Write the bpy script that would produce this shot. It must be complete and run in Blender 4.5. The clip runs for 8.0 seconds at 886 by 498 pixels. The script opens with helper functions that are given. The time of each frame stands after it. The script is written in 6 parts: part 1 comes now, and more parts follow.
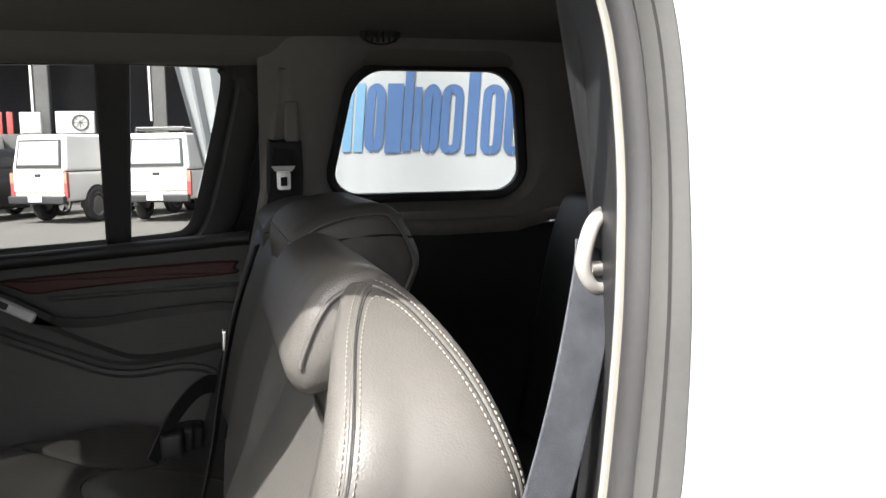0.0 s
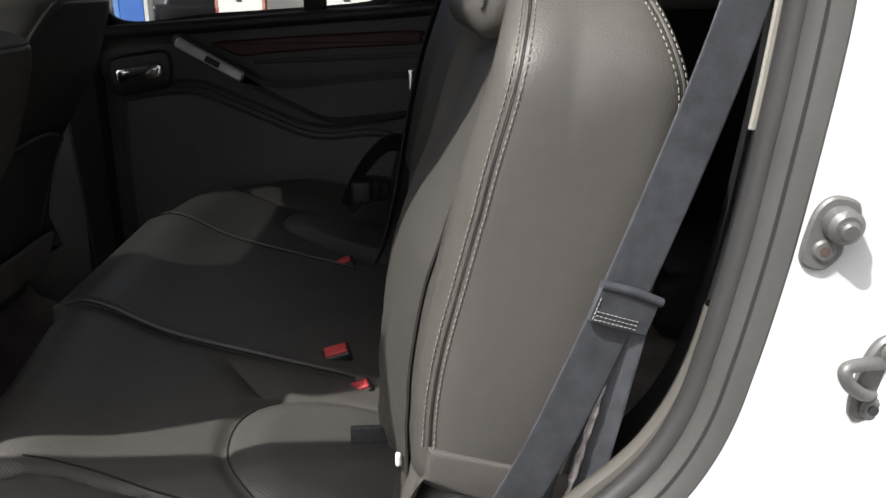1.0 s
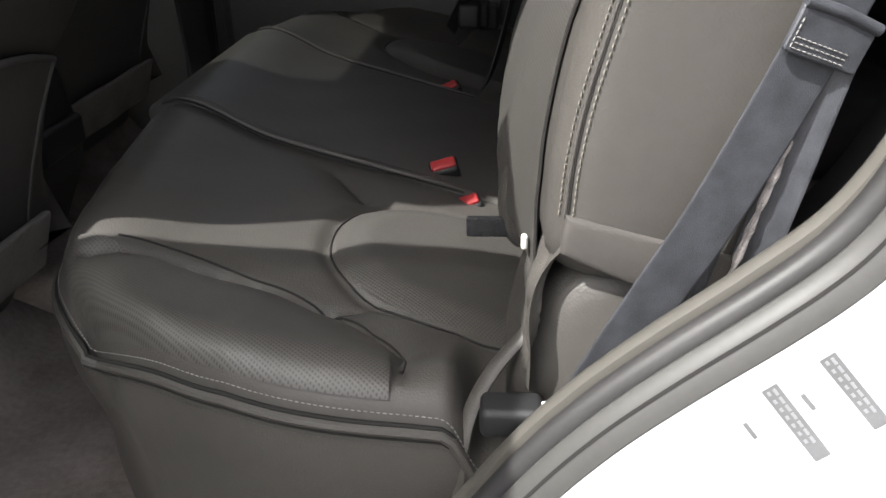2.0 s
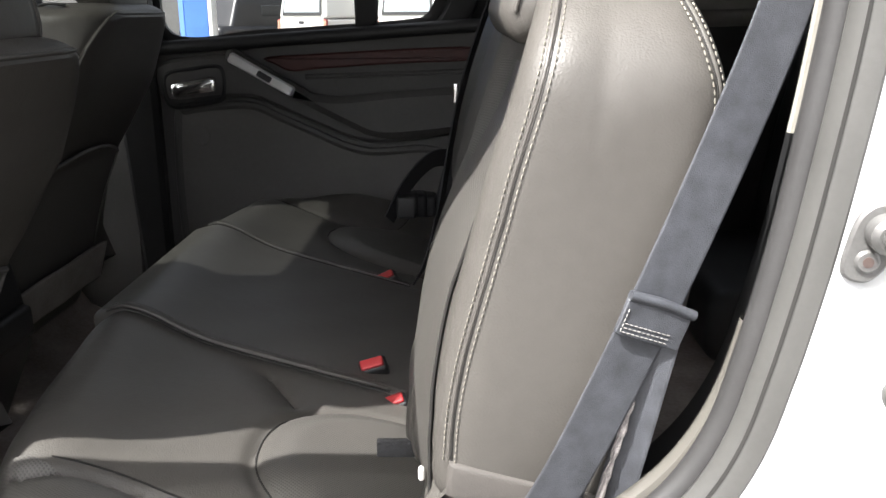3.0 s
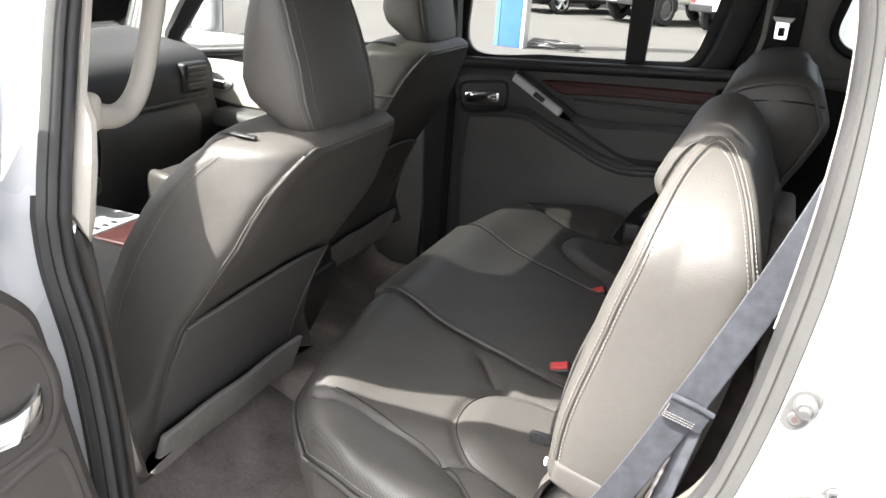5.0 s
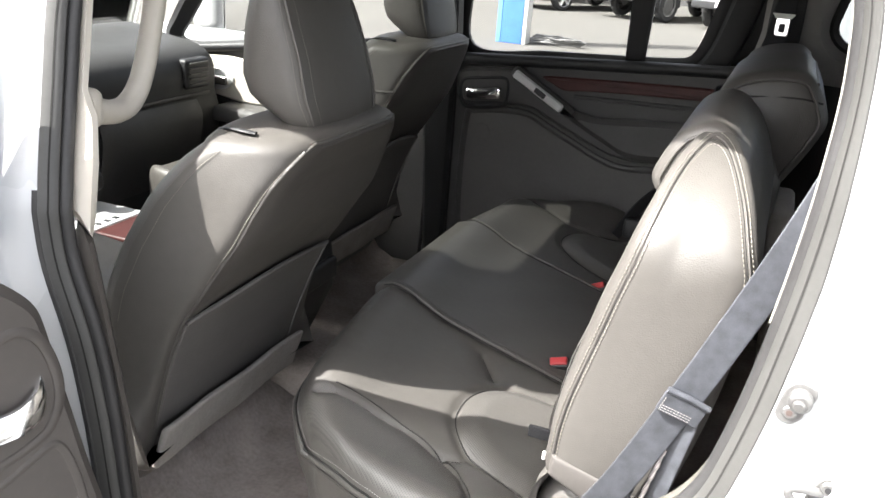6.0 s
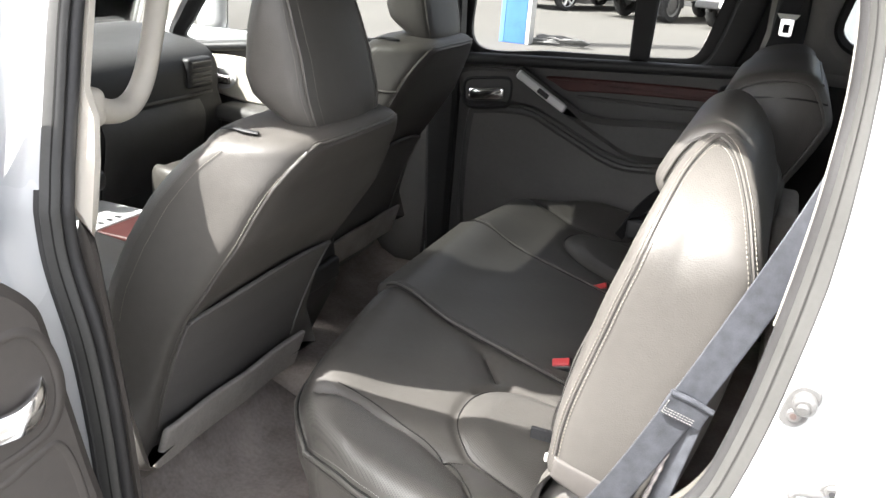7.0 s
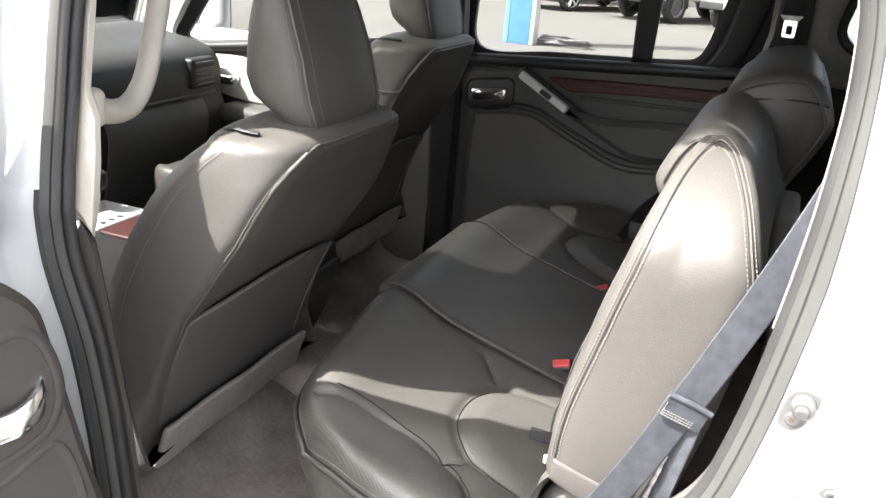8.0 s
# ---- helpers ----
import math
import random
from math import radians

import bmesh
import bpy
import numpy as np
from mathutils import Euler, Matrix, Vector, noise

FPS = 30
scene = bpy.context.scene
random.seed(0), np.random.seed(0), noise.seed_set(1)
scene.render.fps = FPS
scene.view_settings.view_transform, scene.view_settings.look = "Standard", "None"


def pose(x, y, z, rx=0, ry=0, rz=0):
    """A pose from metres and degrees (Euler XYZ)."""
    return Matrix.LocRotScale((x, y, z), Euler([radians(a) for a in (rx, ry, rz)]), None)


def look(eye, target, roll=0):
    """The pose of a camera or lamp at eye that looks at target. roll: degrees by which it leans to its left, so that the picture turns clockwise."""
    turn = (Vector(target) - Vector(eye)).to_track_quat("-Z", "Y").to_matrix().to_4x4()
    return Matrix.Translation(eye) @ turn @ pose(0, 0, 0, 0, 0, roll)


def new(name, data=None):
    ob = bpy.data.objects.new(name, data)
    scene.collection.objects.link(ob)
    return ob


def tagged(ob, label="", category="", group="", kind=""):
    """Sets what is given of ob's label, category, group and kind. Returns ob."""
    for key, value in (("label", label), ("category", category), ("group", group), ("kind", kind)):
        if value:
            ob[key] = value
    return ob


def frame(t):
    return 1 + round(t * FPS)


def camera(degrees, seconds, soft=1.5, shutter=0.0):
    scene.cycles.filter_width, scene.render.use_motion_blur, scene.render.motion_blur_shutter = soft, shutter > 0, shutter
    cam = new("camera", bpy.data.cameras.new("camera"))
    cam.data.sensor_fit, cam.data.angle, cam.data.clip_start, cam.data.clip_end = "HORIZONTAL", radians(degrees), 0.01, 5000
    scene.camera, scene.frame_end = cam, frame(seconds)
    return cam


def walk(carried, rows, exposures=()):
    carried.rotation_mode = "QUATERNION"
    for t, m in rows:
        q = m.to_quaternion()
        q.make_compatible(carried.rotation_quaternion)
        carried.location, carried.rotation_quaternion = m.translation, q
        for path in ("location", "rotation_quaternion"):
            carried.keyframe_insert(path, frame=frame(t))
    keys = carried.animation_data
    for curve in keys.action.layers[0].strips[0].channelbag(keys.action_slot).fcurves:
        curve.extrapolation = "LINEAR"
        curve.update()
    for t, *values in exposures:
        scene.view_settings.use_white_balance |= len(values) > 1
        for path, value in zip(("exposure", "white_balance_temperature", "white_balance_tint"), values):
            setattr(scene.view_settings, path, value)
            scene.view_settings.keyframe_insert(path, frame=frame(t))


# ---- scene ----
cam = camera(56.0, 8.0)
PATH = [
    (0, (0.467, -0.34, 1.446), (0.991, 1.576, 1.212), -0.8),
    (0.2, (0.477, -0.373, 1.434), (0.906, 1.559, 1.128), -1.3),
    (0.5, (0.467, -0.43, 1.387), (0.715, 1.525, 1.044), -1.3),
    (1, (0.459, -0.417, 1.299), (0.547, 1.488, 0.698), -0.4),
    (1.5, (0.436, -0.365, 1.206), (0.35, 1.455, 0.382), -1.8),
    (1.7, (0.425, -0.359, 1.181), (0.289, 1.436, 0.308), -1.2),
    (2.8, (0.469, -0.384, 1.247), (0.405, 1.506, 0.595), -0.4),
    (3, (0.481, -0.404, 1.284), (0.438, 1.518, 0.732), -0.4),
    (3.5, (0.497, -0.49, 1.393), (0.262, 1.421, 0.853), 2.8),
    (4, (0.539, -0.619, 1.494), (0.051, 1.184, 0.779), 3.7),
    (4.5, (0.61, -0.693, 1.533), (-0.031, 1.068, 0.833), 4.1),
    (4.7, (0.62, -0.701, 1.537), (-0.037, 1.054, 0.842), 4.2),
    (6, (0.633, -0.71, 1.538), (-0.031, 1.04, 0.833), 4.3),
    (6.5, (0.631, -0.707, 1.538), (-0.039, 1.04, 0.833), 4.0),
    (7, (0.632, -0.706, 1.538), (-0.038, 1.041, 0.832), 4.4),
    (7.5, (0.632, -0.704, 1.538), (-0.047, 1.042, 0.838), 4.4),
    (8, (0.636, -0.703, 1.539), (-0.042, 1.041, 0.833), 4.5),
]

EXPOSURES = [(0.0, 1.70), (0.3, 0.38), (0.5, -0.02), (1.0, 0.47), (1.7, 0.92), (2.8, 1.52), (3.0, 1.65), (3.5, 1.92), (4.0, 2.12), (4.7, 2.34), (8.0, 2.36)]
walk(cam, [(t, look(eye, target, roll)) for t, eye, target, roll in PATH], EXPOSURES)

# ---- world and sun ----
SUN_TRAVEL = Vector((0.465, 0.41, -0.77)).normalized()
world = bpy.data.worlds.new("world")
scene.world = world
world.use_nodes = True
wn = world.node_tree
sky = wn.nodes.new("ShaderNodeTexSky")
sky.sky_type = "NISHITA"
sky.sun_disc = False
sky.air_density, sky.dust_density, sky.ozone_density = 0.6, 4.5, 0.4
sky.sun_elevation = math.asin(-SUN_TRAVEL.z)
sky.sun_rotation = math.atan2(-SUN_TRAVEL.x, -SUN_TRAVEL.y)
grey = wn.nodes.new("ShaderNodeHueSaturation")
grey.inputs["Saturation"].default_value = 0.30
wn.links.new(sky.outputs[0], grey.inputs["Color"])
wn.links.new(grey.outputs[0], wn.nodes["Background"].inputs[0])
wn.nodes["Background"].inputs[1].default_value = 0.205
sun_data = bpy.data.lights.new("sun", "SUN")
sun_data.energy, sun_data.angle, sun_data.color = 5.0, radians(0.5), (1.0, 0.985, 0.955)
sun = new("sun", sun_data)
sun.matrix_world = look((-6, -6, 9), Vector((-6, -6, 9)) + SUN_TRAVEL)


# ---- materials ----
def material(name, colour, rough=0.6, metal=0.0, vary=0.15, scale=6.0, grain=0.0, grain_scale=400.0, spec=0.5,
             pattern="", coat=0.0, dents=0.0):
    """A Principled material with two scales of colour variation and a fine bump."""
    m = bpy.data.materials.new(name)
    m.use_nodes = True
    nt = m.node_tree
    b = nt.nodes["Principled BSDF"]
    coord = nt.nodes.new("ShaderNodeTexCoord")
    big, small = nt.nodes.new("ShaderNodeTexNoise"), nt.nodes.new("ShaderNodeTexNoise")
    big.inputs["Scale"].default_value, big.inputs["Detail"].default_value = scale, 4.0
    small.inputs["Scale"].default_value, small.inputs["Detail"].default_value = scale * 14, 6.0
    for n in (big, small):
        nt.links.new(coord.outputs["Object"], n.inputs["Vector"])
    mix = nt.nodes.new("ShaderNodeMath")
    mix.operation = "MULTIPLY_ADD"
    nt.links.new(small.outputs["Fac"], mix.inputs[0])
    mix.inputs[1].default_value = 0.5
    nt.links.new(big.outputs["Fac"], mix.inputs[2])
    ramp = nt.nodes.new("ShaderNodeValToRGB")
    ramp.color_ramp.elements[0].position, ramp.color_ramp.elements[1].position = 0.45, 1.05
    c = Vector(colour)
    ramp.color_ramp.elements[0].color = (*(c * (1 - vary)), 1)
    ramp.color_ramp.elements[1].color = (*[min(1.0, v) for v in c * (1 + vary)], 1)
    nt.links.new(mix.outputs[0], ramp.inputs[0])
    nt.links.new(ramp.outputs[0], b.inputs["Base Color"])
    b.inputs["Roughness"].default_value, b.inputs["Metallic"].default_value = rough, metal
    b.inputs["Specular IOR Level"].default_value, b.inputs["Coat Weight"].default_value = spec, coat
    if rough > 0.2:
        rr = nt.nodes.new("ShaderNodeMapRange")
        rr.inputs["To Min"].default_value, rr.inputs["To Max"].default_value = rough - 0.08, min(1.0, rough + 0.1)
        nt.links.new(big.outputs["Fac"], rr.inputs["Value"])
        nt.links.new(rr.outputs[0], b.inputs["Roughness"])
    if grain:
        bump = nt.nodes.new("ShaderNodeBump")
        bump.inputs["Strength"].default_value, bump.inputs["Distance"].default_value = grain, 0.002
        if pattern in ("leather", "perforated", "perforated_upright"):
            tex = nt.nodes.new("ShaderNodeTexVoronoi")
            tex.feature = "SMOOTH_F1" if pattern == "leather" else "F1"
            tex.inputs["Scale"].default_value = grain_scale
            if pattern != "leather":
                tex.inputs["Randomness"].default_value = 0.0
                tex.voronoi_dimensions = "2D"
                turn = nt.nodes.new("ShaderNodeMapping")
                turn.inputs["Rotation"].default_value = (0, 0, 0.6) if pattern == "perforated" else (0, radians(90), 0)
                nt.links.new(coord.outputs["Object"], turn.inputs["Vector"])
                nt.links.new(turn.outputs[0], tex.inputs["Vector"])
                hole = nt.nodes.new("ShaderNodeMapRange")
                hole.inputs["From Min"].default_value, hole.inputs["From Max"].default_value = 0.20, 0.34
                hole.inputs["To Min"].default_value, hole.inputs["To Max"].default_value = 0.45, 1.0
                nt.links.new(tex.outputs["Distance"], hole.inputs["Value"])
                dots = nt.nodes.new("ShaderNodeVectorMath")
                dots.operation = "SCALE"
                nt.links.new(ramp.outputs[0], dots.inputs[0])
                nt.links.new(hole.outputs[0], dots.inputs["Scale"])
                nt.links.new(dots.outputs[0], b.inputs["Base Color"])
            else:
                nt.links.new(coord.outputs["Object"], tex.inputs["Vector"])
            out = tex.outputs["Distance"]
        elif pattern == "ribs":
            tex = nt.nodes.new("ShaderNodeTexWave")
            tex.inputs["Scale"].default_value, tex.inputs["Distortion"].default_value = grain_scale, 0.3
            nt.links.new(coord.outputs["Object"], tex.inputs["Vector"])
            out = tex.outputs["Fac"]
        else:
            tex = nt.nodes.new("ShaderNodeTexNoise")
            tex.inputs["Scale"].default_value, tex.inputs["Detail"].default_value = grain_scale, 4.0
            nt.links.new(coord.outputs["Object"], tex.inputs["Vector"])
            out = tex.outputs["Fac"]
        nt.links.new(out, bump.inputs["Height"])
        nt.links.new(bump.outputs[0], b.inputs["Normal"])
        if dents:
            # soft dents and stretch wrinkles under the fine grain
            wrinkle, soft = nt.nodes.new("ShaderNodeTexNoise"), nt.nodes.new("ShaderNodeBump")
            wrinkle.inputs["Scale"].default_value, wrinkle.inputs["Detail"].default_value = 26.0, 5.0
            wrinkle.inputs["Distortion"].default_value = 0.6
            soft.inputs["Strength"].default_value, soft.inputs["Distance"].default_value = dents, 0.006
            nt.links.new(coord.outputs["Object"], wrinkle.inputs["Vector"])
            nt.links.new(wrinkle.outputs["Fac"], soft.inputs["Height"])
            nt.links.new(soft.outputs[0], bump.inputs["Normal"])
    return m


def glass_material(name, tint, rough=0.0):
    m = bpy.data.materials.new(name)
    m.use_nodes = True
    nt = m.node_tree
    nt.nodes.remove(nt.nodes["Principled BSDF"])
    clear, gloss, mix = (nt.nodes.new(k) for k in ("ShaderNodeBsdfTransparent", "ShaderNodeBsdfGlossy", "ShaderNodeMixShader"))
    clear.inputs[0].default_value = (*tint, 1)
    gloss.inputs["Roughness"].default_value = 0.02
    fres = nt.nodes.new("ShaderNodeFresnel")
    fres.inputs[0].default_value = 1.3
    nt.links.new(fres.outputs[0], mix.inputs[0])
    nt.links.new(clear.outputs[0], mix.inputs[1])
    nt.links.new(gloss.outputs[0], mix.inputs[2])
    nt.links.new(mix.outputs[0], nt.nodes["Material Output"].inputs[0])
    return m


LEATHER = material("leather", (0.071, 0.0660, 0.0598), 0.46, vary=0.10, scale=5, grain=0.15, grain_scale=620, spec=0.42, pattern="leather", dents=0.10)
LEATHER_PERF = material("perforated_leather", (0.077, 0.072, 0.0655), 0.45, vary=0.07, scale=5, grain=0.18, grain_scale=350, pattern="perforated")
LEATHER_PERF_BACK = material("perforated_back_leather", (0.077, 0.072, 0.0655), 0.45, vary=0.07, scale=5, grain=0.18, grain_scale=350, pattern="perforated_upright")
THREAD = material("thread", (0.165, 0.153, 0.130), 0.8, vary=0.2, scale=60)
# near-black: the shade in seam and seal grooves put into the colour
SEAM_SHADE = material("seam_shade", (0.014, 0.013, 0.012), 0.9, vary=0.2, scale=60)
FRAY = material("frayed_webbing", (0.20, 0.185, 0.18), 0.9, vary=0.45, scale=90, grain=0.6, grain_scale=500, spec=0.1)
THREAD_GREY = material("grey_thread", (0.22, 0.215, 0.205), 0.8, vary=0.3, scale=60)
DASH = material("dash_plastic", (0.036, 0.0355, 0.035), 0.6, vary=0.15, scale=8, grain=0.2, grain_scale=900)
THREAD_DARK = material("dark_thread", (0.06, 0.056, 0.05), 0.8, vary=0.2, scale=60)
SKIRT = material("seat_skirt", (0.062, 0.056, 0.051), 0.7, vary=0.12, scale=14, grain=0.2, grain_scale=700)
CARPET = material("carpet", (0.31, 0.27, 0.247), 0.95, vary=0.35, scale=9, grain=0.9, grain_scale=500, spec=0.1)
CARPET_GREY = material("grey_felt", (0.30, 0.28, 0.26), 0.95, vary=0.2, scale=12, grain=0.8, grain_scale=600, spec=0.1)
PLASTIC = material("door_plastic", (0.066, 0.0635, 0.061), 0.6, vary=0.15, scale=8, grain=0.2, grain_scale=900)
PLASTIC_GREY = material("panel_plastic", (0.104, 0.099, 0.093), 0.65, vary=0.12, scale=6, grain=0.2, grain_scale=900)
POCKET = material("pocket_vinyl", (0.105, 0.10, 0.094), 0.55, vary=0.14, scale=7, grain=0.15, grain_scale=800)
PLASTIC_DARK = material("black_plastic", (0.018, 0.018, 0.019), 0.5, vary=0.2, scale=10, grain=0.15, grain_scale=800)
PLASTIC_BROWN = material("brown_plastic", (0.068, 0.060, 0.054), 0.6, vary=0.1, scale=6, grain=0.2, grain_scale=900)
RUBBER_PALE = material("pale_rubber", (0.054, 0.053, 0.050), 0.5, vary=0.12, scale=14, grain=0.06, grain_scale=500)
RUBBER = material("rubber", (0.030, 0.029, 0.029), 0.5, vary=0.2, scale=14, grain=0.07, grain_scale=500)
TRIM_CREAM = material("cream_trim", (0.58, 0.54, 0.47), 0.6, vary=0.06, scale=5, grain=0.1, grain_scale=900)
TRIM_EDGE = material("cream_edge", (0.22, 0.21, 0.185), 0.6, vary=0.06, scale=5, grain=0.1, grain_scale=900)
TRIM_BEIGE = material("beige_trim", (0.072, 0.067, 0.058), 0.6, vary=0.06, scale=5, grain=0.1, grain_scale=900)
TRIM_GREY = material("grey_trim", (0.235, 0.225, 0.21), 0.7, vary=0.08, scale=4, grain=0.15, grain_scale=900)
LINER = material("headliner_cloth", (0.20, 0.188, 0.17), 0.95, vary=0.06, scale=4, grain=0.4, grain_scale=900, spec=0.1)
PAINT = material("white_paint", (0.48, 0.488, 0.492), 0.25, vary=0.02, scale=2, coat=0.6)
CHROME = material("chrome", (0.93, 0.93, 0.93), 0.12, metal=1.0, vary=0.03, scale=20)
SILVER = material("satin_silver", (0.72, 0.72, 0.72), 0.35, metal=0.35, vary=0.05, scale=20)
STEEL = material("zinc_steel", (0.12, 0.118, 0.115), 0.45, metal=0.35, vary=0.2, scale=30, grain=0.2)
WOOD = material("red_wood", (0.060, 0.020, 0.018), 0.45, vary=0.3, scale=12, spec=0.3)
WEBBING = material("belt_webbing", (0.050, 0.0525, 0.060), 0.46, vary=0.34, scale=70, grain=0.22, grain_scale=1500, pattern="leather")
WEBBING_DARK = material("dark_webbing", (0.02, 0.02, 0.022), 0.8, vary=0.1, scale=30, grain=0.6, grain_scale=420, pattern="leather")
RED = material("red_plastic", (0.40, 0.032, 0.036), 0.4, vary=0.08, scale=30)
WHITE_PL = material("white_plastic", (0.75, 0.74, 0.7), 0.5, vary=0.05, scale=30)
GREY_INK = material("grey_ink", (0.13, 0.13, 0.135), 0.6, vary=0.1, scale=40)
RED_INK = material("red_ink", (0.40, 0.05, 0.06), 0.6, vary=0.1, scale=40)
AMBER_RUST = material("rusty_thread", (0.06, 0.04, 0.035), 0.7, vary=0.3, scale=60)
GLASS = glass_material("window_glass", (0.70, 0.715, 0.71))
GLASS_ROOF = glass_material("tinted_roof_glass", (0.40, 0.41, 0.40))
GLASS_FRONT = glass_material("front_glass", (0.82, 0.83, 0.82))
GLASS_DARK = glass_material("privacy_glass", (0.10, 0.105, 0.105))
CONCRETE = material("pale_concrete", (0.070, 0.066, 0.059), 0.9, vary=0.12, scale=0.7, grain=0.3, grain_scale=60)
VINYL = material("white_vinyl", (0.225, 0.236, 0.238), 0.55, vary=0.05, scale=2)
BLUE_INK = material("blue_print", (0.030, 0.068, 0.155), 0.5, vary=0.12, scale=3)
SKY_INK = material("light_blue_print", (0.075, 0.165, 0.25), 0.5, vary=0.12, scale=3)
BLUE_SUNLIT = material("sunlit_blue_paint", (0.10, 0.22, 0.50), 0.5, vary=0.12, scale=4)
BLUE_PAINT = material("blue_post_paint", (0.045, 0.13, 0.42), 0.5, vary=0.15, scale=4)
VAN_WHITE = material("van_white", (0.55, 0.545, 0.52), 0.35, vary=0.06, scale=2, coat=0.3)
CAR_BLACK = material("black_car_paint", (0.010, 0.010, 0.012), 0.35, vary=0.1, scale=3, coat=0.15)
DARK_PANE = material("dark_car_window", (0.02, 0.022, 0.024), 0.1, vary=0.2, scale=2)
CAR_GLASS = material("far_window", (0.30, 0.34, 0.36), 0.12, vary=0.2, scale=2)
TYRE = material("tyre", (0.022, 0.022, 0.022), 0.85, vary=0.2, scale=10)
RED_DULL = material("faded_red", (0.26, 0.045, 0.04), 0.5, vary=0.15, scale=6)
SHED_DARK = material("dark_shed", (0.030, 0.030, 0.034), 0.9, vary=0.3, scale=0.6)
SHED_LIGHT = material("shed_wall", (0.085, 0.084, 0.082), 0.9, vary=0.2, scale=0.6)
AMBER = material("amber_lens", (0.34, 0.17, 0.12), 0.3, vary=0.1, scale=10)


# ---- geometry helpers: a shape is (points, faces) ----
def part(name, shape, mat, parent=None, label="", smooth=True):
    me = bpy.data.meshes.new(name)
    pts, faces = shape
    me.from_pydata([tuple(map(float, p)) for p in pts], [], [tuple(int(i) for i in f) for f in faces])
    bm = bmesh.new()
    bm.from_mesh(me)
    bmesh.ops.remove_doubles(bm, verts=bm.verts, dist=1e-5)
    bmesh.ops.recalc_face_normals(bm, faces=bm.faces)
    bm.to_mesh(me)
    bm.free()
    me.materials.append(mat)
    if smooth:
        me.shade_smooth()
        me.set_sharp_from_angle(angle=radians(38))
    ob = new(name, me)
    if parent is not None:
        ob.parent = parent
    if label:
        ob["label"] = label
    return ob


def thing(name, at, label, category, group="", kind=""):
    """An Empty at a thing's base; its parts are given in the world's metres and hang from it."""
    ob = new(name)
    ob.empty_display_size = 0.05
    ob.location = at
    tagged(ob, label, category, group, kind)
    return ob


def under(parent, ob):
    """Hangs ob, built in world metres, from parent."""
    base = parent
    shift = Vector((0, 0, 0))
    while base is not None:
        shift += base.location
        base = base.parent
    ob.parent = parent
    ob.location = -shift
    return ob


def piece(name, shape, mat, parent, label="", smooth=True):
    """A part built in world metres under a thing or part."""
    return under(parent, part(name, shape, mat, None, label, smooth))


def join(*shapes):
    pts, faces = [], []
    for p, f in shapes:
        k = len(pts)
        pts.extend([tuple(q) for q in p])
        faces.extend([tuple(i + k for i in g) for g in f])
    return pts, faces


def ticks(h, r, n):
    """Coordinates from -h to h, close together in the rounded ends."""
    ends = [r * math.tan(radians(a)) for a in (15, 30, 45)] if r > 0 else []
    inner = list(np.linspace(-(h - r), h - r, n + 1))
    return [-(h - r) - e for e in reversed(ends)] + inner + [h - r + e for e in ends]


def rbox(lo, hi, r, n=(4, 4, 4), shape=None):
    """A box with rounded edges; shape() bends its points (an array of rows) afterwards."""
    lo, hi = np.array(lo, float), np.array(hi, float)
    h, c = (hi - lo) / 2, (hi + lo) / 2
    r = min(r, *(h * 0.999))
    pts, faces = [], []
    for ax in range(3):
        a, b = (ax + 1) % 3, (ax + 2) % 3
        ta, tb = ticks(h[a], r, n[a]), ticks(h[b], r, n[b])
        for s in (-1, 1):
            k = len(pts)
            for u in ta:
                for v in tb:
                    p = np.zeros(3)
                    p[ax], p[a], p[b] = s * h[ax], u, v
                    pts.append(p)
            for i in range(len(ta) - 1):
                for j in range(len(tb) - 1):
                    q = k + i * len(tb) + j
                    faces.append((q, q + 1, q + len(tb) + 1, q + len(tb)))
    pts = np.array(pts)
    if r > 0:
        inner = np.clip(pts, -(h - r), h - r)
        d = pts - inner
        length = np.linalg.norm(d, axis=1, keepdims=True)
        pts = inner + r * d / np.maximum(length, 1e-9)
    pts = pts + c
    if shape is not None:
        pts = shape(pts)
    return pts, faces


def spline(points, n, closed=False):
    """n points along a Catmull-Rom curve through the given ones."""
    p = np.array(points, float)
    m = len(p)
    out = []
    total = m if closed else m - 1
    for i in range(n):
        s = i / n * total if closed else i / (n - 1) * total
        k = min(int(s), total - 1)
        f = s - k
        if closed:
            a, b, c, d = p[(k - 1) % m], p[k % m], p[(k + 1) % m], p[(k + 2) % m]
        else:
            a, b, c, d = p[max(k - 1, 0)], p[k], p[k + 1], p[min(k + 2, m - 1)]
        out.append(0.5 * (2 * b + (c - a) * f + (2 * a - 5 * b + 4 * c - d) * f**2 + (3 * b - a - 3 * c + d) * f**3))
    return np.array(out)


def even(path, step):
    """The path at even steps of arc."""
    p = np.array(path, float)
    d = np.r_[0, np.cumsum(np.linalg.norm(np.diff(p, axis=0), axis=1))]
    s = np.linspace(0, d[-1], max(2, int(d[-1] / step) + 1))
    return np.stack([np.interp(s, d, p[:, k]) for k in range(p.shape[1])], 1)


